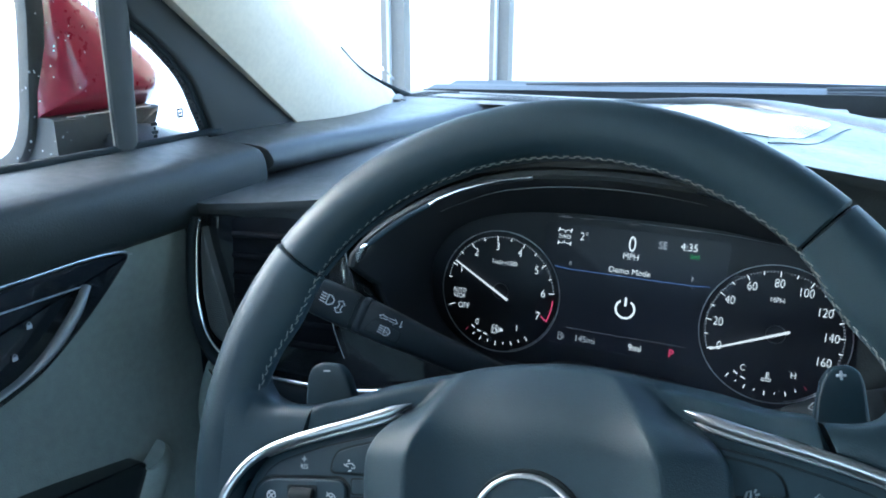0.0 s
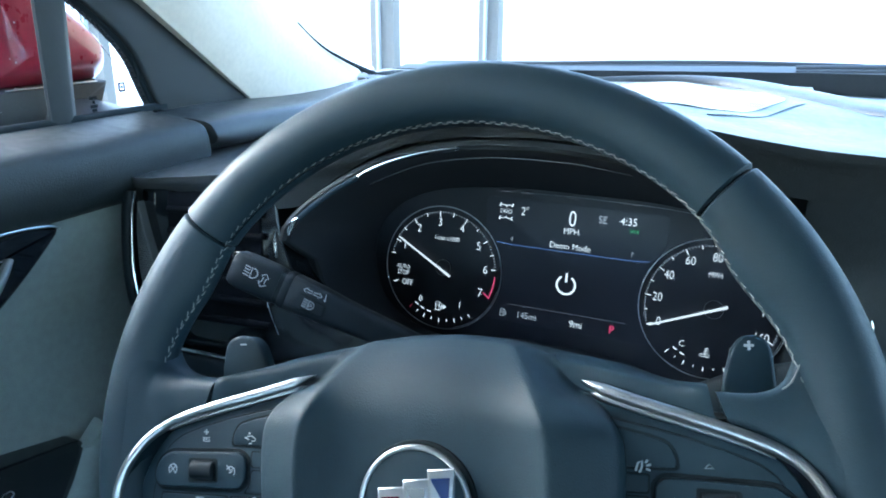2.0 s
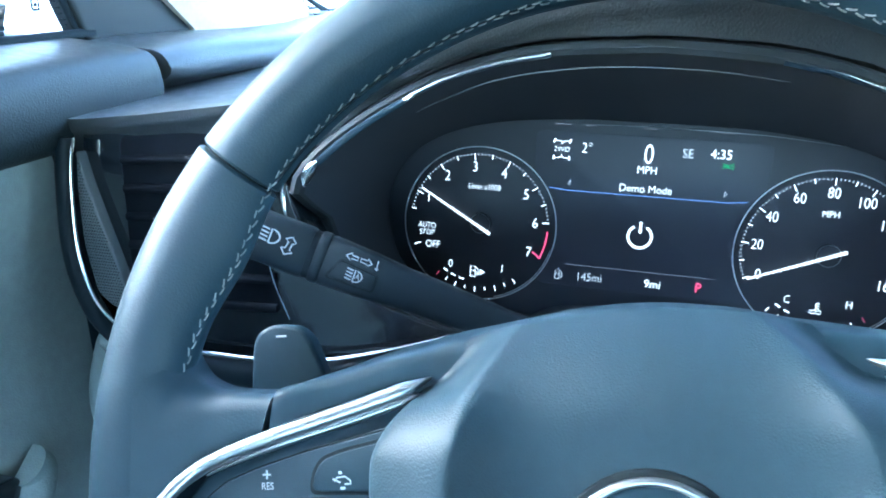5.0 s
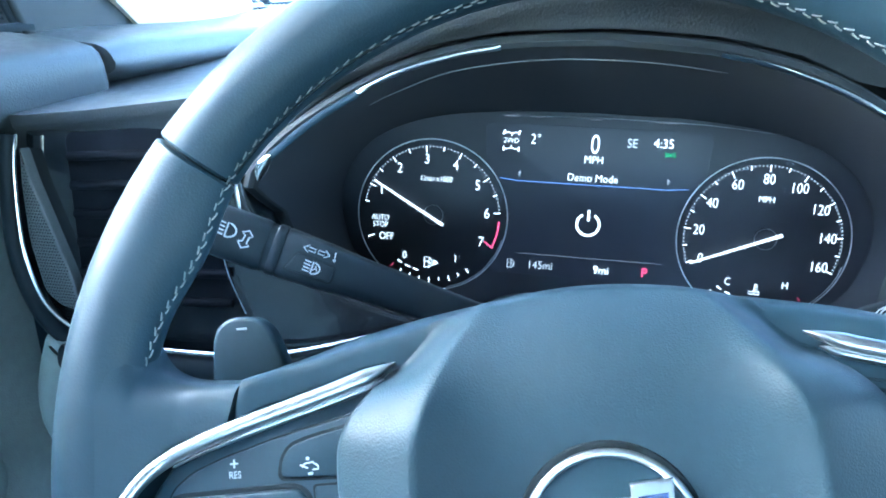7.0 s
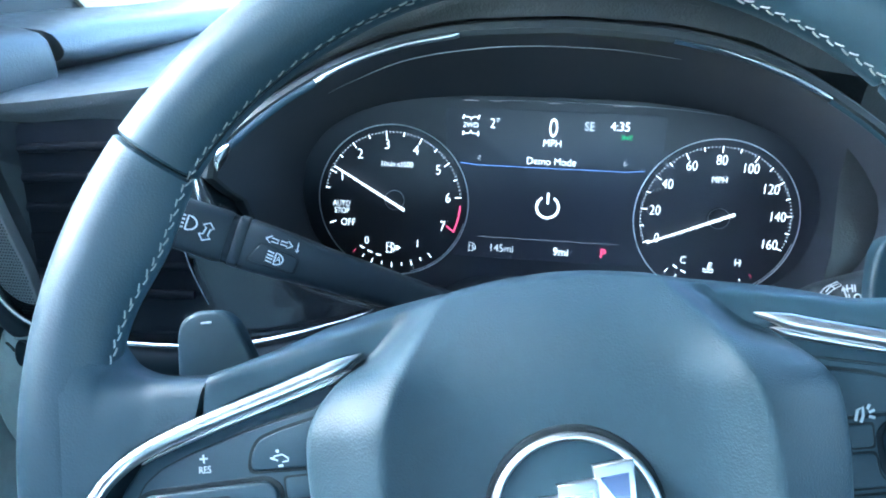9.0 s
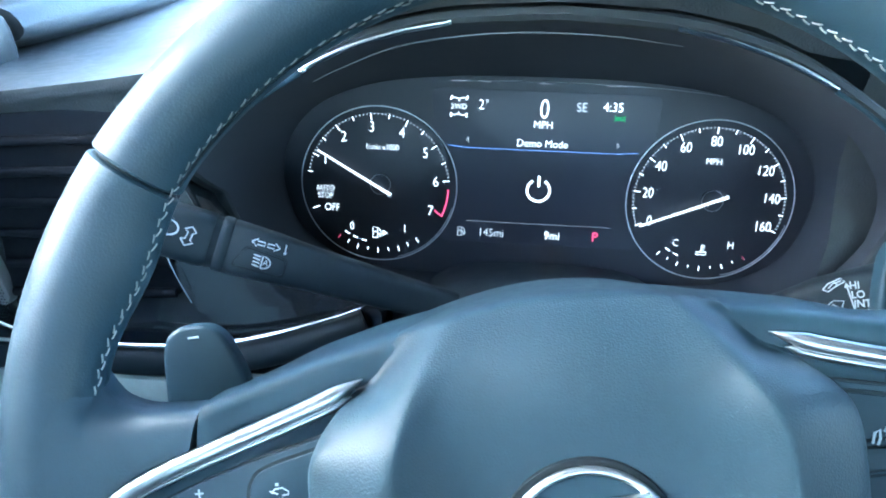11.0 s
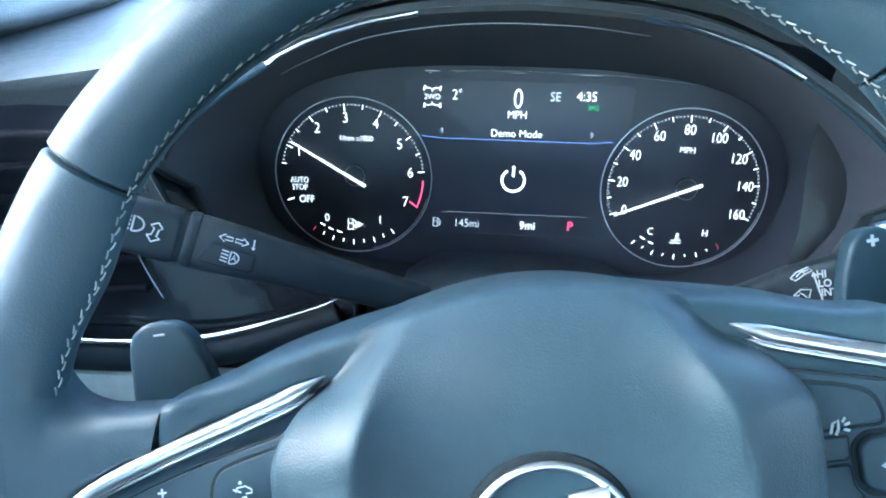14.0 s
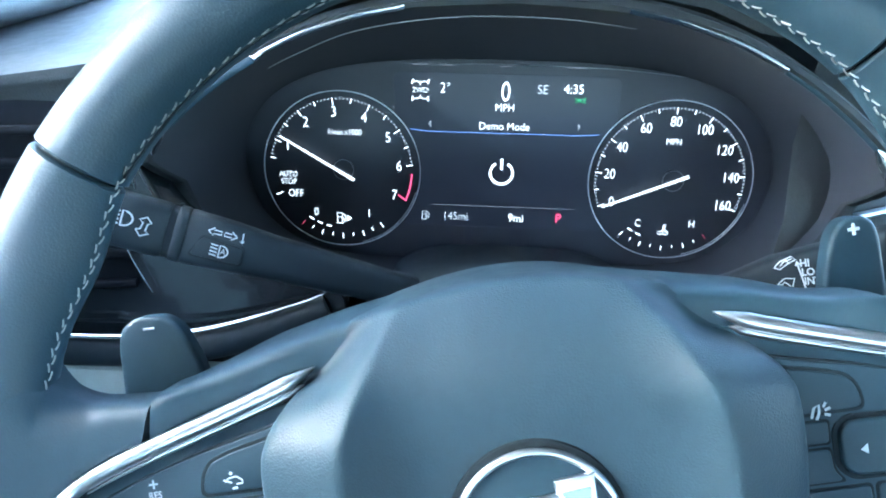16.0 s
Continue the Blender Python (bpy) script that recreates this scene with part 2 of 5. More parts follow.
def ring(F, c, radius, minor, h=0.0, n=72, k=8, a0=0.0, a1=360.0):
    full = abs(a1 - a0) >= 360
    m = n if full else n + 1
    rings = []
    for i in range(m):
        t = radians(a0 + (a1 - a0) * i / n)
        rings.append([(c[0] + (radius + minor * math.cos(q)) * math.cos(t), c[1] + (radius + minor * math.cos(q)) * math.sin(t), h + minor * math.sin(q))
                      for q in (j / k * math.tau for j in range(k))])
    return loft(F, rings, loop=full, caps=not full)


def disc(F, c, r, h0, h1, n=64, bevel=0.02):
    return slab(F, [(c[0] + r * math.cos(i / n * math.tau), c[1] + r * math.sin(i / n * math.tau)) for i in range(n)], h0, h1, bevel, 2)


def arc(c, r, a0, a1, n=12):
    return [(c[0] + r * math.cos(radians(a0 + (a1 - a0) * i / n)), c[1] + r * math.sin(radians(a0 + (a1 - a0) * i / n))) for i in range(n + 1)]


def lettering(F, text, at, size, mat, parent, name="lettering", h=0.02, label="", turn=0.0, squeeze=0.88, bold=0.0, align="CENTER"):
    """Raised letters, size in the frame's units (cap height about 0.7 of it)."""
    cu = bpy.data.curves.new(name, "FONT")
    cu.body, cu.size, cu.align_x, cu.align_y = text, size, align, "CENTER"
    cu.extrude, cu.offset, cu.resolution_u = 0.008, bold, 3
    ob = bpy.data.objects.new("letters", cu)
    me = bpy.data.meshes.new_from_object(ob)
    bpy.data.objects.remove(ob)
    me.transform(F @ Matrix.Translation((at[0], at[1], h)) @ Matrix.Rotation(radians(turn), 4, "Z") @ Matrix.Diagonal((squeeze, 1, 1, 1)))
    me.materials.clear()
    me.materials.append(mat)
    return hang(name, me, parent, label)


def smooth(a, b, x):
    t = min(1.0, max(0.0, (x - a) / (b - a)))
    return t * t * (3 - 2 * t)


def curve1(keys, x):
    """A smooth function through (x, value) keys."""
    if x <= keys[0][0]:
        return keys[0][1]
    for (a, p), (b, q) in zip(keys, keys[1:]):
        if x <= b:
            return p + (q - p) * smooth(a, b, x)
    return keys[-1][1]


def lerp1(keys, x):
    if x <= keys[0][0]:
        return keys[0][1]
    for (a, p), (b, q) in zip(keys, keys[1:]):
        if x <= b:
            return p + (q - p) * (x - a) / (b - a)
    return keys[-1][1]


def mirrored(pts):
    return [(-p[0], *p[1:]) for p in reversed(pts)]


def box(x0, x1, y0, y1, z0, z1):
    return slab(ID, [(x0, y0), (x1, y0), (x1, y1), (x0, y1)], z0, z1, min(0.004, (z1 - z0) / 4), 2)

# ---------------------------------------------------------------- outside: ground, glazed screen
ground = hang("ground", mesh_of("ground", [(-1500, -1500, 0), (1500, -1500, 0), (1500, 1500, 0), (-1500, 1500, 0)], [(0, 1, 2, 3)], SNOW), None)
tagged(ground, "pale wet concrete yard under an overcast sky", "ground", kind="structure")

screen = thing("glazed_screen", (0, 3.2, 0), "tall pale aluminium door posts ahead of the car", "door frame", kind="structure")
for x0, x1 in ((-1.965, -1.819), (-1.317, -1.207), (1.60, 1.745), (-4.2, -4.05)):
    w = x1 - x0
    part("post", box(x0, x1, 3.20, 3.28, 0, 3.6), POST, screen)
    part("post_flange", box(x0 + 0.36 * w, x0 + 0.46 * w, 3.17, 3.20, 0, 3.6), FLANGE, screen)
part("top_rail", box(-4.2, 1.745, 3.20, 3.30, 3.6, 3.75), POST, screen)

# ---------------------------------------------------------------- the car's shell
shell = thing("car_shell", (0.36, -1.0, 0.35), "car cabin with a beige cloth headliner", "car body", kind="structure")
part("headliner", box(-0.38, 1.10, -2.4, -0.22, 1.56, 1.62), HEADLINER, shell, "beige cloth headliner")
# Unseen overhang, added to keep windscreen light off the wheel.
part("header_shade", loft(ID, [[(x, y, z) for y, z in ((-0.24, 1.60), (0.05, 1.425), (0.06, 1.405), (0.04, 1.40), (-0.24, 1.555))] for x in (-0.38, 0.0, 0.4, 0.8, 1.10)]), HEADLINER, shell)
part("cabin_floor", box(-0.5, 1.22, -2.4, 0.7, 0.30, 0.35), FLOORMAT, shell)
part("far_door_wall", box(1.17, 1.22, -2.4, 0.7, 0.35, 1.12), DOORPAD, shell)
# Unseen panel across the far window, added to cut light from the right.
part("far_light_block", box(1.10, 1.15, -1.05, -0.45, 1.12, 1.58), HEADLINER, shell)
part("far_roof_rail", box(1.10, 1.15, -0.45, -0.10, 1.50, 1.58), HEADLINER, shell)
part("rear_bulkhead", box(-0.5, 1.22, -2.45, -2.4, 0.35, 1.22), HEADLINER, shell)
part("firewall", box(-0.5, 1.22, 0.66, 0.70, 0.35, 1.12), DASHPAD, shell)
part("near_sill_wall", box(-0.49, -0.45, -2.4, 0.66, 0.32, 1.13), DOORPAD, shell)
for x0 in (-0.44, 1.12):
    part("rear_pillar", box(x0, x0 + 0.06, -2.4, -2.0, 1.10, 1.58), HEADLINER, shell)
    part("rear_roof_rail", box(x0, x0 + 0.06, -2.0, -1.05, 1.50, 1.58), HEADLINER, shell)
    # Unseen; the near one is widened forward to cut side-window light.
    part("unseen_centre_pillar", box(x0, x0 + 0.05, -1.05, -0.52 if x0 < 0 else -0.95, 1.10, 1.58), HEADLINER, shell)
# Unseen opaque panel, added to stop light from the near rear window.
part("rear_light_block", box(-0.44, -0.41, -2.0, -1.05, 1.10, 1.50), DOORPAD, shell, "opaque panel added over the rear door window to keep light out")


def bonnet_z(x, y):
    s = (x - 0.36) / 0.8
    return 1.150 - 0.03 * s * s - 0.30 * smooth(0.75, 1.9, y) ** 2 + 0.012 * smooth(0.30, 0.5, abs(s)) * smooth(0.7, 1.0, y)


bonnet = thing("car_bonnet", (0.36, 1.1, 0.9), "red painted bonnet beyond the windscreen, wet and glaring", "bonnet")
part("bonnet_panel", loft(ID, [[(x, y, bonnet_z(x, y)) for x in [-0.46 + 1.64 * i / 40 for i in range(41)]]
                               for y in [0.74 + 1.1 * j / 24 for j in range(25)]], closed=False), RED, bonnet)
part("grille_front", box(-0.46, 1.18, 1.80, 1.86, 0.35, 0.86), RUBBER, bonnet)

def cowl_z(x):
    return lerp1([(-0.47, 1.163), (0.2, 1.181), (0.7, 1.184), (1.2, 1.17)], x)


cowl = thing("windscreen_cowl", (0.36, 0.68, 1.0), "black plastic cowl below the windscreen", "cowl")
part("cowl_panel", loft(ID, [[(x, y, cowl_z(x) + 0.003 * math.sin(60 * y)) for x in [-0.47 + 1.66 * i / 30 for i in range(31)]]
                             for y in [0.60 + 0.15 * j / 8 for j in range(9)]], closed=False), MIRRORFOOT, cowl)
part("cowl_skirt", loft(ID, [[(x, y, cowl_z(x) + dz) for x in [-0.47 + 1.66 * i / 30 for i in range(31)]] for y, dz in ((0.640, -0.06), (0.606, -0.03), (0.600, -0.001))], closed=False), MIRRORFOOT, cowl)


def wiper(p, q, lift):
    ob = thing("windscreen_wiper", ((p[0] + q[0]) / 2, (p[1] + q[1]) / 2, 1.15), "black windscreen wiper parked on the cowl", "wiper", "windscreen wipers")
    line = spline([(p[0] + (q[0] - p[0]) * k, p[1] + (q[1] - p[1]) * k, cowl_z(p[0] + (q[0] - p[0]) * k) + 0.002 + lift * math.sin(math.pi * k)) for k in (0, 0.33, 0.67, 1)], 8)
    part("wiper_arm", bead(ID, line, 0.010, 0.004), MIRRORFOOT, ob)
    part("wiper_blade", bead(ID, [(x, y - 0.02, z - 0.004) for x, y, z in line], 0.006, 0.003), MIRRORFOOT, ob)


wiper((-0.30, 0.66), (0.25, 0.70), 0.004)
wiper((0.16, 0.64), (0.85, 0.69), 0.006)

# windscreen: one bowed pane
glass_rows = []
for j in range(9):
    s = j / 8
    glass_rows.append([(-0.465 + 1.65 * i / 16 - 0.0, 0.60 - 0.82 * s + 0.10 * (1 - ((i - 8) / 8) ** 2) * (1 - s) - 0.03, 1.145 + 0.41 * s) for i in range(17)])
windscreen = thing("windscreen", (0.36, 0.3, 1.3), "clear raked windscreen glass above the dashboard", "windscreen")
pane = part("glass_pane", [loft(ID, glass_rows, closed=False), loft(ID, [[(x, y - 0.004, z - 0.002) for x, y, z in r][::-1] for r in glass_rows], closed=False)], GLASS, windscreen)
pane.visible_shadow = False
part("lower_frit", loft(ID, [[(x, y - 0.006 - 0.02 * k, z - 0.003 + 0.010 * k) for x, y, z in glass_rows[0]] for k in (0, 1)], closed=False), RUBBER, windscreen, "black printed band along the lower edge")
part("upper_frit", loft(ID, [[(x, y - 0.006 + 0.04 * k, z - 0.003 - 0.020 * k) for x, y, z in glass_rows[-1]] for k in (0, 1)], closed=False), RUBBER, windscreen, "black printed band along the upper edge")

# ---------------------------------------------------------------- near A-pillar
pillar = thing("pillar_trim", (-0.44, 0.30, 1.15), "beige woven cover of the raked windscreen pillar", "pillar trim")
rows = []
for j in range(13):
    s = -0.06 + 1.26 * j / 12
    a = Vector((-0.420 + 0.02 * s, 0.163 - 0.50 * s, 1.153 + 0.347 * s))
    b = Vector((-0.455 + 0.02 * s, 0.475 - 0.655 * s, 1.162 + 0.335 * s))
    row = []
    for i in range(15):
        t = i / 14
        p = a.lerp(b, t)
        p += Vector((0.030 * math.sin(math.pi * t) ** 0.8, 0, 0.006 * math.sin(math.pi * t)))
        row.append(p)
    row += [b + Vector((-0.02, 0.01, 0)), a + Vector((-0.03, 0, 0))]
    rows.append(row)
part("cover", loft(ID, rows), PILLAR, pillar)
part("windscreen_seal", bead(ID, spline([(-0.418, 0.249, 1.245), (-0.418, 0.279, 1.226), (-0.418, 0.316, 1.208), (-0.418, 0.364, 1.191), (-0.418, 0.408, 1.177), (-0.418, 0.446, 1.166)], 6), lambda s: 0.0012 + 0.007 * smooth(0.1, 1.0, s), 0.0015, up=(0.8, -0.5, 0.3)), RUBBER, pillar, "thin black windscreen seal")
part("foot_seal", bead(ID, spline([(-0.470, 0.455, 1.172), (-0.452, 0.466, 1.163), (-0.430, 0.476, 1.1605), (-0.40, 0.486, 1.162), (-0.36, 0.50, 1.163)], 5), 0.022, 0.008), RUBBER, pillar)

# ---------------------------------------------------------------- driver's door
FX = Matrix(((0, 0, 1, 0), (1, 0, 0, -0.006), (0, 1, 0, 0), (0, 0, 0, 1)))      # (y, z, x) of the world
door = thing("driver_door", (-0.42, -0.4, 0.6), "closed driver's door, dark grained top over pale grey vinyl", "car door")


def pad_ring(y, end=0.0):
    k = 1.0 - end
    c = (-0.385, 1.130)
    prof = [(-0.440, 1.1690), (-0.420, 1.1690), (-0.390, 1.1668), (-0.366, 1.1640), (-0.3565, 1.1615), (-0.3512, 1.1570), (-0.3486, 1.1500), (-0.3470, 1.1380),
            (-0.3475, 1.1260), (-0.351, 1.1150), (-0.358, 1.1080), (-0.380, 1.1020), (-0.440, 1.0950)]
    dz = 0.010 * smooth(-0.05, -0.7, y)
    return [(c[0] + (x - c[0]) * k, y, c[1] + dz + (z - c[1]) * k) for x, z in prof]


part("upper_pad", loft(ID, [pad_ring(-1.0 + 0.985 * i / 24) for i in range(25)] + [pad_ring(-0.0105, 0.005), pad_ring(-0.0075, 0.03), pad_ring(-0.0055, 0.08), pad_ring(-0.005, 0.16)]), DOORPAD, door, "dark grained door top")
part("belt_seal", bead(ID, [(-0.428, -1.0 + 1.02 * i / 20, 1.170 + 0.010 * smooth(-0.05, -0.7, -1.0 + 1.02 * i / 20)) for i in range(21)], 0.010, 0.004), RUBBER, door)

# grey vinyl panel, bowed towards the armrest
rows = []
for j in range(17):
    z = 1.112 - 0.60 * j / 16
    x = -0.372 - 0.016 * smooth(1.10, 1.0, z) + 0.035 * smooth(0.98, 0.86, z)
    rows.append([(x - 0.012 * smooth(-0.10, 0.02, y), y, z) for y in [-1.0 + 1.0 * i / 24 for i in range(25)]])
part("vinyl_panel", loft(ID, rows, closed=False), GREY, door, "pale grey vinyl panel")

# handle bezel with chrome rim, grip and lock keys
bezel = rounded([(-0.60, 1.122), (-0.300, 1.116), (-0.190, 1.114), (-0.162, 1.104), (-0.190, 1.080), (-0.222, 1.057), (-0.255, 1.038), (-0.300, 1.026), (-0.60, 1.014)],
                [0.01, 0.05, 0.02, 0.012, 0.02, 0.02, 0.03, 0.05, 0.01], 6)
handle = part("handle_bezel", slab(FX, bezel, -0.385, -0.358, 0.006), GLOSS, door, "gloss black handle recess")
top_line = spline([(-0.60, 1.120, -0.356), (-0.40, 1.1165, -0.356), (-0.279, 1.1135, -0.356), (-0.215, 1.1125, -0.356), (-0.182, 1.109, -0.3565), (-0.168, 1.104, -0.358)], 6)
part("chrome_rim", bead(FX, top_line, lambda s: 0.0030 - 0.0018 * smooth(0.75, 1, s), 0.002), CHROME, handle, "bright chrome line")
part("chrome_rim", bead(FX, spline([(-0.60, 1.099, -0.356), (-0.36, 1.098, -0.356), (-0.27, 1.0955, -0.356), (-0.212, 1.0925, -0.357)], 6), 0.0012, 0.001), GRIP, handle)
grip = spline([(-0.216, 1.094, -0.353), (-0.229, 1.080, -0.350), (-0.248, 1.064, -0.349), (-0.267, 1.053, -0.349), (-0.300, 1.043, -0.350), (-0.36, 1.036, -0.351), (-0.5, 1.030, -0.353)], 6)
part("grip", bead(FX, grip, lambda s: 0.0035 + 0.005 * math.sin(math.pi * min(1, s * 1.6 + 0.05)), 0.004, k=12), GRIP, handle, "curved dull metal door grip")
for y, z in ((-0.262, 1.080), (-0.276, 1.062)):
    part("padlock_mark", [strokes(FX, [[(y - 0.0020, z - 0.0020), (y + 0.0020, z - 0.0020)], [(y - 0.0020, z - 0.0010), (y + 0.0020, z - 0.0010)], [(y - 0.0020, z), (y + 0.0020, z)]], 0.0011, -0.3570, 0.0002),
                          strokes(FX, [arc((y, z + 0.0006), 0.0015, 0, 180, 8)], 0.0006, -0.3570, 0.0002)], PRINT, handle)

# pull pocket below, dark inside a pale lip
pocket = rounded([(-0.60, 0.972), (-0.292, 0.950), (-0.178, 0.923), (-0.186, 0.902), (-0.222, 0.858), (-0.30, 0.830), (-0.60, 0.82)], [0.01, 0.05, 0.012, 0.02, 0.04, 0.06, 0.01], 6)
well = part("pull_pocket", slab(FX, pocket, -0.385, -0.3555, 0.003), GLOSS, door, "dark switch pocket")
part("pocket_lip", bead(FX, [(p[0], p[1], -0.356) for p in spline([(-0.174, 0.926), (-0.169, 0.916), (-0.178, 0.898), (-0.206, 0.858), (-0.27, 0.825), (-0.4, 0.805)], 6)], 0.026, 0.010, k=12), GREY, door, "pale grey rounded pocket lip")
part("switch_mark", strokes(FX, [rounded([(-0.258, 0.915), (-0.254, 0.919), (-0.248, 0.918), (-0.246, 0.914), (-0.252, 0.911)], 0.001) + [Vector((-0.258, 0.915))]], 0.0009, -0.3553, 0.0002), PRINT, well)
part("armrest", loft(ID, [[(-0.37, y, 0.83), (-0.30, y, 0.822), (-0.285, y, 0.80), (-0.29, y, 0.77), (-0.37, y, 0.75)] for y in (-1.0, -0.6, -0.36, -0.30)]), DOORPAD, door)

# window frame: divider post, front corner and sealing lips
part("divider_post", loft(ID, [[(-0.440, -0.097 + q, z), (-0.426, -0.1078 + q, z), (-0.4235, -0.1068 + q, z), (-0.422, -0.095 + q, z), (-0.4235, yr - 0.004, z), (-0.426, yr, z), (-0.440, yr + 0.014, z)]
                               for q, yr, z in ((-0.006, -0.089, 1.1688), (-0.006, -0.087, 1.20), (-0.005, -0.083, 1.26), (-0.003, -0.079, 1.32), (0.012, -0.063, 1.56))]), VISOR, door, "black window divider post")
edge = spline([(0.020, 1.163), (0.010, 1.185), (-0.004, 1.217), (-0.024, 1.242), (-0.040, 1.2555), (-0.058, 1.2695), (-0.072, 1.279)], 6)
outer = [(0.185, 1.150), (0.053, 1.243), (-0.035, 1.302), (-0.16, 1.39), (-0.26, 1.46)]
corner = [tuple(p) for p in edge] + [(-0.085, 1.30), (-0.22, 1.46)] + [p for p in reversed(outer)]
part("corner_trim", slab(FX, corner, -0.445, -0.424, 0.004), VISOR, door, "dark triangular window corner trim")
part("frit_edge", bead(FX, [(p.x - 0.0015, p.y, -0.430) for p in edge], 0.006, 0.002), RUBBER, door)

quarter = part("quarter_glass", slab(FX, [tuple(p) for p in edge] + [(-0.0715, 1.28), (-0.0775, 1.160)], -0.438, -0.434, 0.0005, 1), GLASS, None)
quarter.visible_shadow = False
tagged(quarter, "small triangular quarter window ahead of the divider post", "window")
part("etched_mark", strokes(FX, [[(-0.0222, 1.1892), (-0.0222, 1.1962), (-0.0158, 1.1962), (-0.0158, 1.1892), (-0.0222, 1.1892)], [(-0.0205, 1.1927), (-0.0175, 1.1927)]], 0.0026, -0.4335, 0.0002), RUBBER, quarter, "small dark printed square")
for z, w in ((1.1860, 0.008), (1.1822, 0.0025), (1.1785, 0.008), (1.1750, 0.005)):
    part("etched_bar", strokes(FX, [[(-0.0535 - w / 2, z), (-0.0535 + w / 2, z)]], 0.0030, -0.4335, 0.0002), RUBBER, quarter)
dots = []
for i in range(40):
    p, q = edge[0], edge[-1]
    f = i / 40 * (len(edge) - 1)
    k = int(f)
    p = edge[k].lerp(edge[k + 1], f - k)
    for j in range(2):
        c = (p.x - 0.0038 - 0.0030 * j - 0.0015 * (i % 2), p.y - 0.0012)
        r = 0.0010 - 0.0002 * j
        dots.append(slab(FX, [(c[0] + r * math.cos(a), c[1] + r * math.sin(a)) for a in (0.3, 1.35, 2.4, 3.44, 4.49, 5.54)], -0.4345, -0.4336, 0.0001, 1))
tagged(part("frit_dot", dots, RUBBER, quarter), kind="stuff")
side = part("side_glass", slab(FX, [(-0.1085, 1.160), (-0.1015, 1.30), (-0.088, 1.56), (-0.52, 1.57), (-0.52, 1.165)], -0.438, -0.434, 0.0005, 1), GLASS, None)
side.visible_shadow = False
tagged(side, "driver's side window spotted with water drops", "window")
drops = []
for i in range(120):
    y, z = random.uniform(-0.30, -0.115), random.uniform(1.175, 1.33)
    r = random.uniform(0.0003, 0.0008) * (1 if random.random() < 0.88 else 1.6)
    drops.append(loft(ID, [[(-0.4385 - d, y + r * k * math.cos(a), z + r * k * 1.2 * math.sin(a)) for a in [q / 6 * math.tau for q in range(6)]] for d, k in ((0, 1), (0.0006, 0.75), (0.0009, 0.2))]))
rain = part("water_drops", drops, PRINT, side)
tagged(rain, kind="stuff")

# ---------------------------------------------------------------- door mirror outside
mirror = thing("door_mirror", (-0.60, -0.03, 1.12), "red door mirror housing on a dark foot, outside the window", "door mirror")


CAP = rounded([(-0.108, 1.1875), (0.040, 1.1885), (0.052, 1.196), (0.057, 1.214), (0.047, 1.229), (0.018, 1.254), (-0.026, 1.285), (-0.070, 1.322), (-0.108, 1.335)], [0.004, 0.01, 0.01, 0.012, 0.012, 0.02, 0.03, 0.02, 0.004], 5)
HOUSING = rounded([(-0.105, 1.112), (-0.05, 1.116), (0.005, 1.140), (0.030, 1.168), (0.040, 1.1905), (-0.105, 1.1905)], [0.006, 0.02, 0.02, 0.012, 0.004, 0.004], 5)


def mirror_body(outline, steps):
    """Skin over the outline of the housing's end, swept outwards; each step is (x, size, rise, stretch)."""
    pts = [Vector(p[:2]) for p in outline]
    if area(pts) < 0:
        pts.reverse()
    mid = sum(pts, Vector((0, 0))) / len(pts)
    return loft(ID, [[(x, max(-0.0965, -0.05 + (p.x + 0.05) * k), p.y + rise * smooth(1.19, 1.30, p.y)) for p in (mid.lerp(q, d) for q in pts)] for x, d, rise, k in steps])


cap = mirror_body(CAP, [(-0.5130, 0.05, 0, 1), (-0.5133, 0.35, 0, 1), (-0.5145, 0.58, 0, 1), (-0.5165, 0.66, 0, 1), (-0.521, 0.74, 0, 1), (-0.535, 0.92, 0, 1), (-0.540, 0.965, 0, 1), (-0.548, 1.0, 0.001, 1), (-0.60, 1.03, 0.016, 1.02), (-0.68, 1.03, 0.020, 1.02), (-0.74, 0.95, 0.024, 0.95), (-0.765, 0.8, 0.01, 0.9), (-0.775, 0.5, 0, 0.9)])
part("housing_cap", cap, RED, mirror, "glossy red painted cap", sharp=50)
base_shell = mirror_body(HOUSING, [(-0.5195, 0.1, 0, 1), (-0.5197, 0.93, 0, 1), (-0.522, 0.98, 0, 1), (-0.528, 1.0, 0, 1), (-0.60, 1.0, 0, 1.06), (-0.68, 1.0, 0, 1.04), (-0.74, 0.95, 0, 0.95), (-0.765, 0.7, 0, 0.8)])
part("housing_base", base_shell, MIRRORFOOT, mirror, "dark plastic lower housing")
part("parting_line", bead(ID, [(-0.5215, -0.080 + 0.105 * i / 12, 1.1900) for i in range(13)], 0.0012, 0.0008, up=(1, 0, 0)), CHROME, mirror)


def glass_ring(y, k):
    """Rounded oblong of the mirror's face, leaning outwards at the foot."""
    out = []
    for i in range(40):
        a = i / 40 * math.tau
        c, q = math.cos(a), math.sin(a)
        z = 1.238 + k * 0.112 * math.copysign(abs(q) ** 0.5, q)
        out.append((-0.645 + k * 0.122 * math.copysign(abs(c) ** 0.5, c) + 0.20 * (z - 1.272), y, z))
    return out


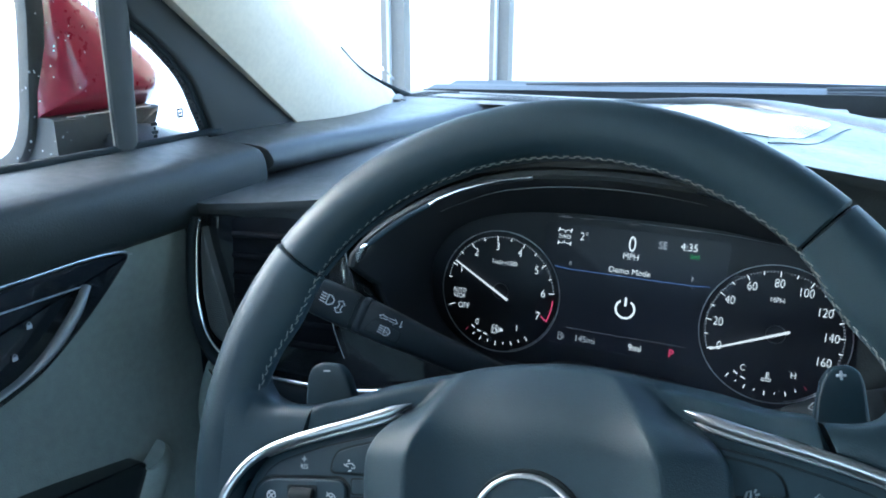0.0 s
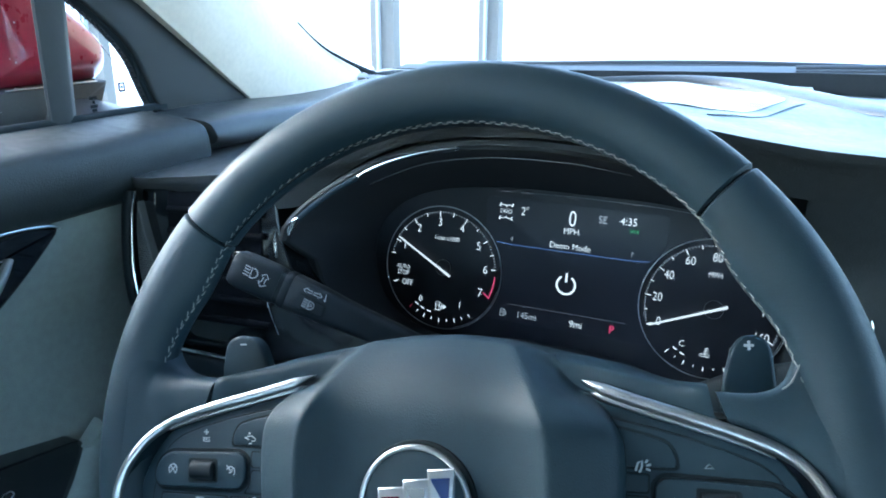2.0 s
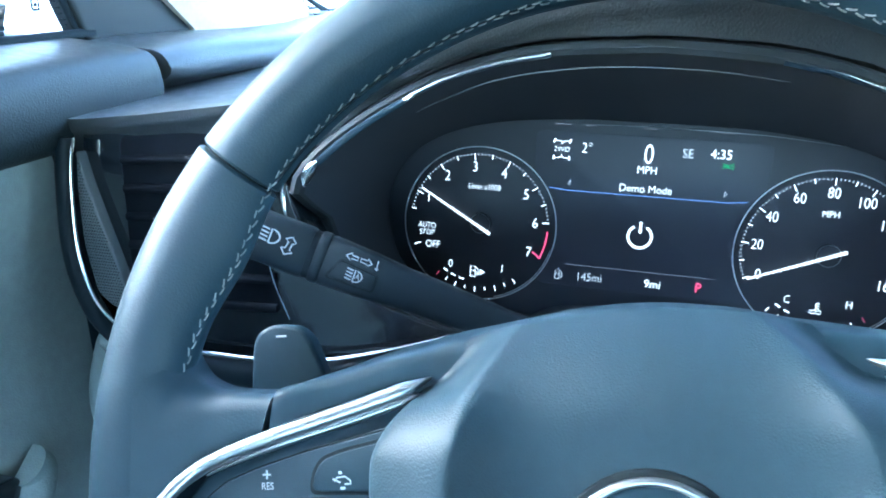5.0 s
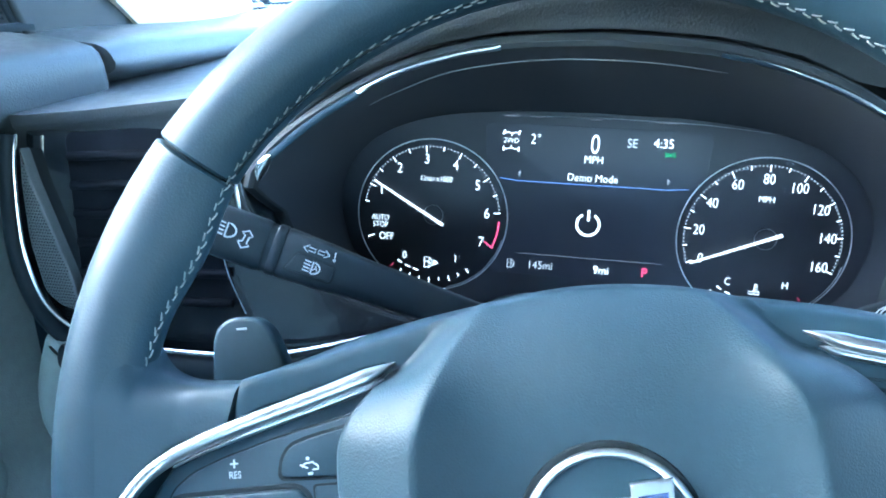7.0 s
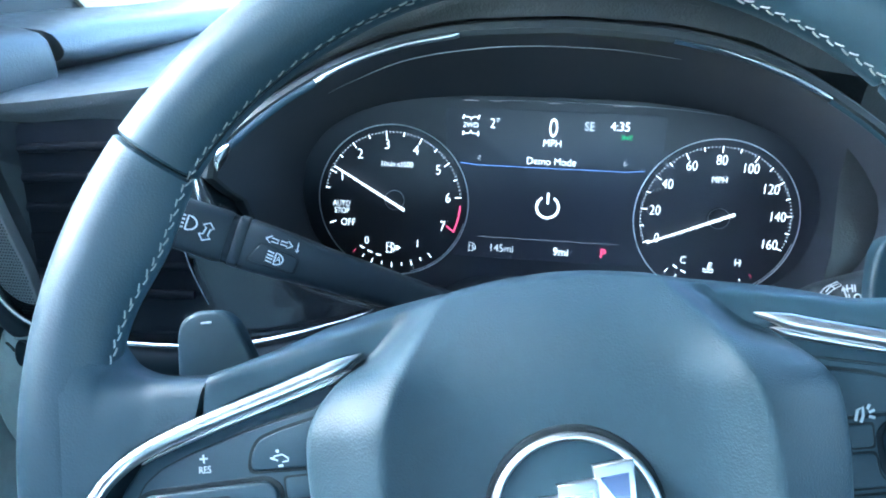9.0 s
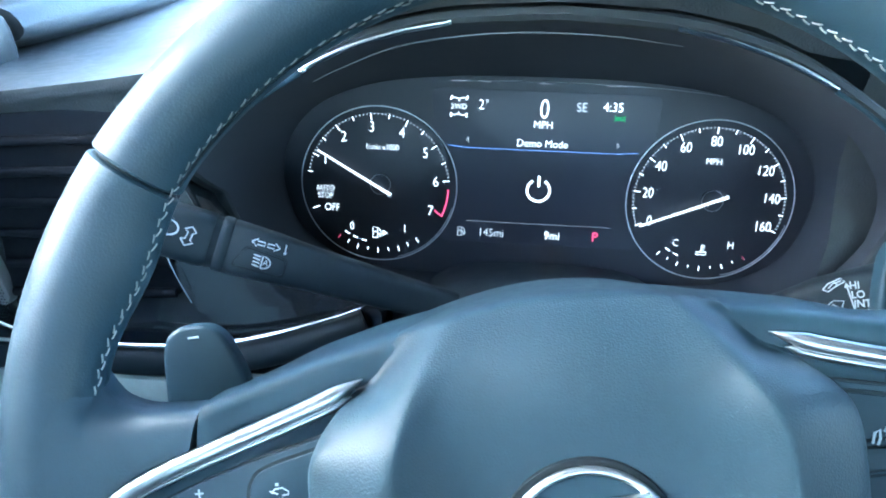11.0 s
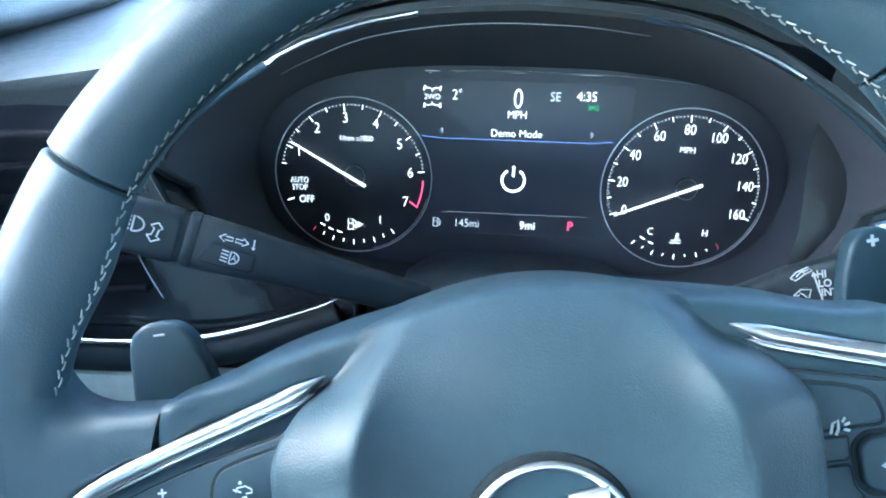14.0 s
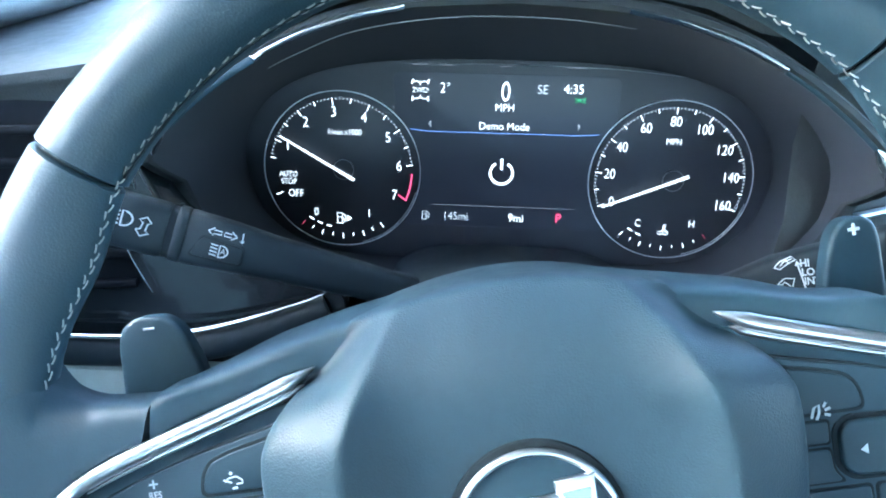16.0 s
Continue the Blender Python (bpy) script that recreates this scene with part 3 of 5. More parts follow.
part("mirror_rim", loft(ID, [glass_ring(*q) for q in ((-0.088, 1.0), (-0.100, 1.0), (-0.1035, 0.98), (-0.1040, 0.95), (-0.1035, 0.87), (-0.099, 0.85))]), MIRRORFOOT, mirror, "dark rim round the mirror glass")
part("mirror_foot", loft(ID, [[(x, -0.005 + r * 0.05 * math.cos(a), z + 0.02 * r * math.sin(a)) for a in [i / 12 * math.tau for i in range(12)]] for x, z, r in ((-0.60, 1.165, 0.8), (-0.53, 1.160, 0.8), (-0.47, 1.150, 0.9), (-0.445, 1.145, 1.0))]), MIRRORFOOT, mirror)
part("mirror_glass", loft(ID, [glass_ring(-0.0985, 0.86), glass_ring(-0.101, 0.86)]), SILVER, mirror, "silvered mirror glass")

# ---------------------------------------------------------------- dashboard
dash = thing("dashboard", (0.36, 0.25, 0.75), "dark grained dashboard with gloss black vents and chrome strip", "dashboard")
EDGE_Z = [(-0.40, 1.129), (-0.34, 1.131), (-0.29, 1.137), (-0.23, 1.146), (-0.18, 1.155), (-0.127, 1.175), (-0.08, 1.195), (-0.034, 1.207), (0.02, 1.211), (0.07, 1.207), (0.12, 1.197), (0.16, 1.191), (0.20, 1.189), (0.26, 1.182), (0.32, 1.172), (0.5, 1.167), (1.2, 1.160)]
EDGE_Y = [(-0.40, -0.106), (-0.25, -0.110), (0.0, -0.118), (0.07, -0.108), (0.12, -0.092), (0.16, -0.084), (0.20, -0.080), (0.26, -0.05), (0.32, 0.0), (0.5, 0.05), (1.2, 0.05)]
TOP_Z = [(-0.12, 1.140), (0.0, 1.150), (0.10, 1.158), (0.25, 1.163), (0.45, 1.162), (0.62, 1.150)]


def dash_z(x, y):
    f, fz = lerp1(EDGE_Y, x), lerp1(EDGE_Z, x)
    low = 1.131 + 0.016 * smooth(-0.02, 0.35, y)
    rest = low + (curve1(TOP_Z, y) - low) * smooth(-0.32, -0.17, x) + 0.022 * smooth(-0.22, -0.08, x) * smooth(0.55, 0.2, y) * smooth(0.24, 0.10, x) + 0.012 * smooth(0.10, 0.3, x) * smooth(0.5, 0.2, y)
    s = smooth(f, f + 0.14, y)
    return fz * (1 - s) + max(rest, fz - 0.012 - 0.065 * max(0.0, y - 0.06)) * s


LIP_V = [(0.0, 11.2), (0.055, 10.85), (0.095, 9.95), (0.126, 8.55), (0.16, 6.4), (0.181, 4.5), (0.2, 2.0)]


def pad_foot(x):
    """Lower edge of the pad's front roll, just above the lip of the dials."""
    lip_z = 1.0688 + 0.00988 * lerp1(LIP_V, abs(x)) + 0.0105
    low = lerp1(EDGE_Z, x) - 0.032
    return max(low, lip_z) if abs(x) < 0.19 else low


cols = [-0.395 + 1.58 * (i / 110) for i in range(111)]
rows = []
for k in range(5):
    a = k / 4 * math.pi / 2
    rows.append([(x, lerp1(EDGE_Y, x) + 0.010 * (1 - math.sin(a)), max(lerp1(EDGE_Z, x) - 0.012 * math.cos(a), pad_foot(x)) if k else pad_foot(x)) for x in cols])
for j in range(1, 27):
    s = (j / 26) ** 1.3
    rows.append([(x - 0.05 * s * smooth(-0.2, -0.39, x), lerp1(EDGE_Y, x) * (1 - s) + 0.62 * s, dash_z(x, lerp1(EDGE_Y, x) * (1 - s) + 0.62 * s)) for x in cols])
part("top_pad", loft(ID, rows, closed=False), DASHPAD, dash, "dark grained dash top", sharp=60)

# raised shoulder that carries the door's line on to the windscreen
rows = []
for i in range(33):
    s = i / 32
    y = 0.001 + 0.473 * s
    x0 = -0.343 + 0.030 * s + 0.06 * s * s
    top = 1.1665 - 0.005 * smooth(0.05, 0.5, s) + 0.008 * smooth(0.6, 1.0, s)
    foot = 1.1395 - 0.004 * smooth(0.0, 0.5, s)
    k = (0.003, 0.0010, 0.0003)[i] if i < 3 else 0.0
    prof = [(-0.12, top), (-0.07, top), (-0.03, top - 0.0008), (-0.014, top - 0.0022), (-0.007, top - 0.0050), (-0.0026, top - 0.0098), (0.0, foot + 0.006), (-0.001, foot + 0.002), (-0.005, foot - 0.0015), (-0.03, foot - 0.012), (-0.12, foot - 0.014)]
    rows.append([(x0 + p - k, y, q - k * (1 if q > 1.15 else -1)) for p, q in prof])
part("shoulder", loft(ID, rows), DASHPAD, dash, "rounded dark shoulder pad")
# defroster and tweeter strip along the glass
part("defroster_strip", loft(ID, [[(x, y, 1.1655 + 0.003 * smooth(0.40, 0.44, y)) for x in [-0.44 + 0.62 * i / 20 for i in range(21)]] for y in (0.40, 0.43, 0.47, 0.52)], closed=False), GRILLE, dash, "perforated strip by the glass")
slots = []
for i in range(52):
    x = -0.42 + 0.0056 * i
    slots.append(slab(ID, [(x, 0.425), (x + 0.0022, 0.425), (x + 0.0062, 0.50), (x + 0.0040, 0.50)], 1.1670, 1.1690, 0.0003, 1))
tagged(part("slot", slots, RUBBER, dash), kind="stuff")
# raised projector cover on the dash top, right of the wheel
part("far_ridge", bead(ID, spline([(-0.20, 0.44, 1.160), (-0.095, 0.47, 1.166), (0.012, 0.505, 1.170), (0.09, 0.495, 1.170), (0.15, 0.415, 1.170), (0.207, 0.315, 1.170), (0.24, 0.26, 1.170), (0.32, 0.20, 1.170), (0.5, 0.16, 1.168), (0.9, 0.15, 1.165)], 8), lambda s: 0.008 + 0.036 * smooth(0.15, 0.4, s), 0.008, k=10), DASHPAD, dash, "raised edge of the dash top")
part("vent_slot", bead(ID, [(p.x, p.y, dash_z(p.x, p.y) + 0.0005) for p in spline([(0.090, 0.035), (0.116, 0.085), (0.135, 0.150), (0.163, 0.25)], 8)], 0.0016, 0.0006), SATIN, dash)
cover = [(-0.10, 0.06), (0.03, 0.045), (0.085, 0.06), (0.121, 0.151), (0.152, 0.26), (0.114, 0.42), (0.0, 0.48), (-0.10, 0.47), (-0.13, 0.28)]
rows = []
for k in [0.02, 0.2, 0.4, 0.6, 0.8, 0.92, 1.0, 1.02]:
    ring_pts = [Vector((0.01, 0.26)).lerp(p, min(k, 1.0)) for p in rounded(cover, 0.05, 6)]
    rows.append([(p.x, p.y, dash_z(p.x, p.y) + (0.0015 if k < 0.95 else (0.0008 if k <= 1 else -0.004))) for p in ring_pts])
part("projector_cover", loft(ID, rows), COVER, dash, "smooth glossy cover let into the dash top")

# fascia right of the wheel
part("far_fascia", loft(ID, [[(x, lerp1(EDGE_Y, x) + dy, z) for x in [0.16 + 1.0 * i / 30 for i in range(31)]] for dy, z in ((0.010, 1.168), (0.020, 1.135), (0.022, 1.10), (0.010, 1.06), (0.018, 0.98), (0.05, 0.90), (0.08, 0.6))], closed=False), DASHPAD, dash)
part("far_fascia_strip", bead(ID, [(0.20 + 0.9 * i / 20, lerp1(EDGE_Y, 0.20 + 0.9 * i / 20) + 0.008, 1.062) for i in range(21)], 0.004, 0.003, up=(0, -1, 0.2)), CHROME, dash)

# gloss black vent panel left of the dials
vent_panel = [(-23.2, 5.6), (-20, 6.3), (-16, 7.0), (-12, 7.6), (-9.6, 6.4), (-9.2, 4.2), (-8.6, 2.2), (-7.6, 0.2), (-5.5, -1.9), (-2.5, -3.4), (2.5, -4.4), (2.5, -9.2), (-12, -10.0), (-19.0, -10.0), (-22.0, -7.5), (-23.2, -3)]
panel = part("vent_panel", slab(FD, rounded(vent_panel, 0.6), 8.6, 11.2, 0.25), GLOSS, dash, "gloss black vent panel")
part("vent_well", slab(FD, rounded([(-20.3, 5.4), (-11.2, 6.4), (-10.3, -1.0), (-9.2, -4.4), (-19.6, -5.2)], 0.6), 11.15, 11.35, 0.05), SLAT, panel)
for i in range(6):
    v = 4.5 - 1.75 * i
    part("vent_slat", bead(FD, spline([(-20.0 + 0.12 * i, v - 0.5, 11.5), (-16, v - 0.15, 11.9), (-12.8, v, 11.9), (-10.6 + 0.22 * i, v + 0.1, 11.6)], 5), 0.55, 0.22, k=8), SLAT, panel)
part("vent_edge_line", bead(FD, spline([(-10.3, -0.3, 11.6), (-9.6, -2.5, 11.75), (-8.65, -4.7, 11.6)], 6), 0.03, 0.03), CHROME, panel, "thin pale line along the panel's edge")
part("vent_tab", slab(FD, rounded([(-12.6, 1.6), (-11.6, 1.8), (-11.2, -0.6), (-12.2, -0.9)], 0.3), 11.7, 12.5, 0.2), GLOSS, panel)
strip = spline([(-21.0, -7.6, 12.2), (-17, -7.35, 12.4), (-13.9, -7.25, 12.5), (-10.0, -7.1, 12.5), (-6.2, -6.65, 12.4), (-3.2, -5.9, 12.2), (-0.4, -4.95, 11.9), (1.4, -4.2, 11.6)], 8)
part("chrome_strip", bead(FD, strip, lambda s: 0.32 * (1 - 0.75 * smooth(0.72, 1, s)), 0.14), BRIGHT, dash, "bright chrome strip")
part("lower_gloss_band", bead(FD, [(p.x, p.y - 1.15, p.z - 0.25) for p in strip], 1.7, 0.5, k=10), STALK, dash, "black lower band")
part("knee_panel", loft(FD, [[(u, v + 0.02 * (u - 4) * (1 if u > 4 else 0.15), n) for u in [-20.5 + 58.5 * i / 24 for i in range(25)]] for v, n in ((-8.9, 11.6), (-9.4, 12.4), (-10.5, 12.7), (-16, 11.5), (-26, 6), (-42, -2))], closed=False), GREY, dash, "pale grey knee panel")

# perforated end grille with its chrome line
grille_out = [(-22.95, 4.6), (-22.3, 2.5), (-21.1, -0.5), (-20.0, -3.2), (-19.45, -5.1), (-19.7, -5.5), (-20.7, -5.35), (-21.9, -4.5), (-22.75, -1.3), (-23.0, 2.1)]
end_grille = part("end_grille", slab(FD, rounded(grille_out, 0.5), 10.8, 12.0, 0.12), GRILLE, dash, "grey perforated end grille")
holes = []
for i in range(60):
    for j in range(18):
        u, v = -23.0 + 0.19 * j + (0.095 if i % 2 else 0), 4.4 - 0.19 * i
        right = lerp1([(-5.1, -19.65), (-3.2, -20.15), (-0.5, -21.25), (2.5, -22.45), (4.4, -22.9)], v)
        left = lerp1([(-5.2, -20.6), (-4.5, -21.75), (-1.3, -22.6), (2.1, -22.85), (5, -22.85)], v)
        if left < u < right:
            holes.append(slab(FD, [(u + 0.055 * math.cos(a), v + 0.055 * math.sin(a)) for a in (0.5, 1.55, 2.6, 3.64, 4.69, 5.74)], 11.98, 12.012, 0.004, 1))
tagged(part("perforation", holes, RUBBER, end_grille), kind="stuff")
part("chrome_line", bead(FD, spline([(-23.0, 5.2, 12.1), (-23.2, 2.8, 12.2), (-23.05, -1.0, 12.3), (-22.55, -3.3, 12.3), (-21.7, -5.1, 12.3), (-20.3, -6.4, 12.2), (-18.4, -7.15, 12.0)], 8), lambda s: 0.10 + 0.14 * smooth(0, 0.35, s), 0.12), BRIGHT, dash, "bright chrome outline of the grille")
part("end_cheek", loft(ID, [[(-0.352, y, z) for z in (1.13, 1.09, 1.04, 1.0, 0.96, 0.9, 0.6)] for y in (-0.116, -0.06, 0.1)] , closed=False), SATIN, dash)
part("end_bead", bead(FD, spline([(-23.75, 5.2, 11.9), (-23.95, 2.8, 12.0), (-23.85, -1.2, 12.0), (-23.3, -3.8, 12.0), (-22.2, -6.0, 12.0), (-20.5, -7.5, 11.9), (-18.4, -8.3, 11.7)], 8), 1.1, 0.45, k=10), STALK, dash, "dark rounded surround of the grille")
cheek = [(-22.3, -6.9), (-23.0, -9.0), (-23.5, -11.4), (-23.3, -13.7), (-21.8, -16.1), (-19.5, -18.5), (-10.0, -19.5), (-10.0, -8.6), (-18.0, -8.4), (-20.4, -7.8)]
part("lower_cheek", slab(FD, rounded(cheek, 1.2, 6), 8.0, 12.1, 0.9, 5), GREY, dash, "pale grey end panel below the grille")

# ---------------------------------------------------------------- instrument cluster
cluster = thing("instrument_cluster", DASH @ Vector((0.1115, 0.0, 0.0)), "lit instrument cluster with two round dials and a display", "instruments")
MID = 11.15


def closed_half(half, n):
    """A symmetric closed outline about MID from its right half, top to bottom, resampled to 2n points."""
    line = spline(half, 12)
    step = [0.0]
    for a, b in zip(line, line[1:]):
        step.append(step[-1] + (b - a).length)
    pts = []
    for i in range(n + 1):
        s = step[-1] * i / n
        k = min(max(j for j in range(len(step)) if step[j] <= s + 1e-9), len(line) - 2)
        f = (s - step[k]) / max(step[k + 1] - step[k], 1e-9)
        pts.append(line[k].lerp(line[k + 1], f))
    return [(MID + p.x, p.y) for p in pts] + [(MID - p.x, p.y) for p in reversed(pts[1:-1])]


LIP = [(0, 11.2), (5.5, 10.85), (9.5, 9.95), (12.6, 8.55), (16.0, 6.4), (18.1, 4.5), (18.75, 3.2), (18.5, 1.4), (17.6, -1.0), (15.5, -3.6), (12.0, -5.0), (0, -5.7)]
WELL = [(0, 7.7), (6.0, 7.6), (11.5, 6.9), (15.2, 5.4), (17.2, 3.2), (17.8, 1.0), (17.5, -1.2), (16.5, -3.4), (14.0, -5.2), (10.5, -6.0), (5, -6.1), (0, -6.1)]
lip, base = closed_half(LIP, 48), closed_half(WELL, 48)


def sink(v):
    """The lip stands back on its lower half."""
    return 1.0 - 0.30 * smooth(3.2, 0.8, v)


funnel = []
for k, (t, n) in enumerate(((0.0, -0.05), (0.04, 0.3), (0.12, 1.0), (0.30, 3.0), (0.55, 6.0), (0.80, 9.4), (0.95, 11.4), (1.0, 12.0))):
    funnel.append([(b[0] + (a[0] - b[0]) * t, b[1] + (a[1] - b[1]) * t, n * sink(a[1])) for a, b in zip(lip, base)])
grow = [(0.12, 12.35), (0.40, 12.5), (0.75, 12.35), (0.95, 11.8), (1.0, 10.5)]
for d, n in grow:
    ring_pts = []
    for a in lip:
        c = Vector((a[0] - MID, a[1] - 2))
        c = c * (1 + d / max(c.length, 1)) 
        ring_pts.append((MID + c.x, 2 + c.y, n * sink(a[1])))
    funnel.append(ring_pts)
part("visor_funnel", loft(FD, funnel[:8], caps=False), DEEP, cluster, "dark inner walls around the dials")
part("visor_lip", loft(FD, funnel[7:], caps=False), VISOR, cluster, "matt black visor lip")
part("face", slab(FD, base, -0.8, -0.10, 0.05), FACE, cluster, "black dial face")
bead_line = [(-5.3, 11.0), (-6.4, 10.8), (-8.0, 10.45), (-10.4, 9.7), (-12.1, 8.95), (-12.9, 8.50)]
for sgn in (1, -1):
    part("chrome_arc", bead(FD, spline([(MID + sgn * x, y + 0.02, 12.45) for x, y in bead_line], 8),
                            (lambda s: 0.06 + 0.12 * smooth(0.0, 0.1, s) + 0.28 * smooth(0.35, 0.85, s) + 0.25 * smooth(0.82, 0.94, s) - 0.55 * smooth(0.94, 1, s)) if sgn > 0 else (lambda s: 0.03 + 0.22 * smooth(0.3, 0.8, s) - 0.12 * smooth(0.9, 1, s)), 0.16, up=(0, 0.86, 0.5)), BRIGHT, cluster, "bright chrome accent along the visor")
    part("satin_arc", bead(FD, spline([(MID + sgn * x, y, 12.35) for x, y in ((-12.9, 8.48), (-14.6, 7.45), (-16.4, 6.1), (-17.9, 4.8))], 8), 0.5 if sgn > 0 else 0.25, 0.10), SATIN, cluster)
    part("chrome_corner", bead(FD, spline([(MID + sgn * x, y, 12.38) for x, y in ((-17.75, 4.95), (-18.15, 4.55), (-18.45, 4.0), (-18.5, 3.45))], 6), lambda s: 0.12 + 0.62 * math.sin(math.pi * s), 0.14), BRIGHT, cluster)
    part("chrome_side", bead(FD, spline([(MID + sgn * x, y, 12.2) for x, y in ((-19.85, 3.6), (-19.95, 2.8), (-19.75, 1.6))], 6), lambda s: 0.10 + 0.22 * math.sin(math.pi * s), 0.12), BRIGHT, cluster)
edge_line = [(6.0, 10.75), (2.0, 11.15), (-3.2, 11.1), (-8.0, 10.35), (-11.2, 9.1), (-12.7, 8.35)]
part("visor_line", bead(FD, spline([(MID + x * 0.985, y * 0.985 - 0.35, 11.2) for x, y in edge_line], 8), lambda s: 0.01 + 0.05 * math.sin(math.pi * s) ** 0.6, 0.03), GRIP, cluster)

TEXT = dict(squeeze=0.84, bold=-0.012)


def dial(name, u, label):
    """One round dial: face, ring, ticks, figures."""
    ob = part(name, disc(FD, (u, 0), 5.40, -0.12, -0.06, 96), DIALFACE, cluster, label)
    part("ring", ring(FD, (u + 0.04, 0.01), 5.43, 0.038, 0.0, 120, 8), RINGMETAL, ob, "thin chrome ring")
    # Second partial arc, added to imitate the ring's glint at lower right.
    part("added_glint_arc", ring(FD, (u + 0.04, 0.01), 5.30, 0.022, -0.02, 60, 6, -75, -15), RINGMETAL, ob)
    return ob


def tick(ob, u, a, r0, r1, w, mat, name="tick"):
    c, s = math.cos(radians(a)), math.sin(radians(a))
    return part(name, strokes(FD, [[(u + r0 * c, r0 * s), (u + r1 * c, r1 * s)]], w, -0.04, 0.02), mat, ob)


# rev counter
tacho = dial("rev_counter", 0.0, "black rev counter dial with white figures")
for i in range(1, 8):
    a = 186 - 30 * i
    lettering(FD, str(i), (4.03 * math.cos(radians(a)), 4.03 * math.sin(radians(a))), 1.02, WHITE, tacho, "figure", **TEXT)
for i in range(56):
    k = 0.5 + i / 10
    if k > 6.05:
        break
    a = 186 - 30 * k
    whole, half = abs(k - round(k)) < 0.01, abs(k * 2 - round(k * 2)) < 0.01
    tick(tacho, 0, a, 4.52 if whole else (4.66 if half else 4.84), 4.98, 0.075 if half else 0.05, WHITE if half else SOFTWHITE)
tick(tacho, 0, 202, 4.50, 4.98, 0.085, WHITE)
part("red_zone", strokes(FD, [arc((0, 0), 4.88, -1, -24, 14), [(4.95 * math.cos(radians(-24)), 4.95 * math.sin(radians(-24))), (4.25 * math.cos(radians(-22)), 4.25 * math.sin(radians(-22)))]], 0.115, -0.04), PINK, tacho, "glowing red rev limit arc")
lettering(FD, "1/min x1000", (0.28, 2.66), 0.58, WHITE, tacho, squeeze=0.80, bold=-0.008)
lettering(FD, "AUTO", (-3.72, -0.38), 0.58, WHITE, tacho, squeeze=0.80, bold=-0.010)
lettering(FD, "STOP", (-3.72, -0.90), 0.58, WHITE, tacho, squeeze=0.80, bold=-0.010)
lettering(FD, "OFF", (-3.25, -1.74), 0.76, WHITE, tacho, squeeze=0.82, bold=-0.012)
lettering(FD, "0", (-1.85, -3.03), 0.80, WHITE, tacho, **TEXT)
lettering(FD, "1", (1.90, -3.03), 0.80, WHITE, tacho, **TEXT)


def pump(c, s, mat, ob, arrow=True):
    x, y = c
    lines = [[(x - 0.42 * s, y - 0.5 * s), (x + 0.22 * s, y - 0.5 * s)], [(x - 0.34 * s, y - 0.5 * s), (x - 0.34 * s, y + 0.5 * s), (x + 0.12 * s, y + 0.5 * s), (x + 0.12 * s, y - 0.5 * s)],
             [(x - 0.34 * s, y + 0.08 * s), (x + 0.12 * s, y + 0.08 * s)], [(x + 0.12 * s, y - 0.05 * s), (x + 0.3 * s, y - 0.1 * s), (x + 0.34 * s, y - 0.4 * s), (x + 0.46 * s, y - 0.3 * s), (x + 0.42 * s, y + 0.2 * s), (x + 0.2 * s, y + 0.45 * s)]]
    geo = [strokes(FD, lines, 0.06 * s, -0.04)]
    if arrow:
        geo.append(slab(FD, [(x + 0.6 * s, y - 0.28 * s), (x + 1.05 * s, y), (x + 0.6 * s, y + 0.28 * s)], -0.05, -0.02, 0.005, 1))
    part("pump_symbol", geo, mat, ob)


pump((-0.12, -3.43), 0.74, WHITE, tacho)
for i in range(9):
    a = 234 + 9.0 * i
    tick(tacho, 0, a, 4.56, 4.80 if i % 2 else 4.92, 0.07, DIMRED if i == 0 else WHITE)
for i in range(3):
    a = 238 + 9 * i
    part("fuel_bar", strokes(FD, [arc((0, 0), 4.16, a - 2.5, a + 2.5, 4)], 0.10, -0.04), WHITE, tacho)


def needle(ob, u, a, tip, tail):
    c, s = math.cos(radians(a)), math.sin(radians(a))
    part("needle", bead(FD, [(u - tail * c, -tail * s, 0.42), (u - 0.3 * c, -0.3 * s, 0.42), (u + tip * 0.5 * c, tip * 0.5 * s, 0.40), (u + tip * c, tip * s, 0.36)], lambda q: 0.23 - 0.10 * q, 0.05, k=6), NEEDLE, ob, "white lit needle")
    hub = part("hub", disc(FD, (u + 0.2, 0.12), 0.70, -0.08, 0.26, 40, 0.08), DIALFACE, ob, "gloss black needle hub")
    part("hub_ring", ring(FD, (u + 0.2, 0.12), 0.70, 0.020, 0.24, 40, 6), GRIP, hub)


needle(tacho, 0.0, 150.5, 4.75, 1.10)

# speedometer
SP = 22.30
speedo = dial("speedometer", SP, "black speedometer dial with white figures")
for i in range(9):
    a = 202.5 - 28.125 * i
    lettering(FD, str(20 * i), (SP + 4.02 * math.cos(radians(a)), 4.02 * math.sin(radians(a))), 0.98, WHITE, speedo, "figure", squeeze=0.78, bold=-0.012)
for i in range(81):
    a = 202.5 - 2.8125 * i
    whole, half = i % 10 == 0, i % 5 == 0
    tick(speedo, SP, a, 4.52 if whole else (4.68 if half else 4.84), 4.98, 0.075 if half else 0.05, WHITE if half else SOFTWHITE)
lettering(FD, "MPH", (SP, 2.69), 0.62, WHITE, speedo, squeeze=0.84, bold=-0.008)
lettering(FD, "C", (SP - 1.78, -2.98), 0.74, WHITE, speedo, **TEXT)
lettering(FD, "H", (SP + 1.85, -2.95), 0.74, WHITE, speedo, **TEXT)
x, y = SP - 0.02, -3.40
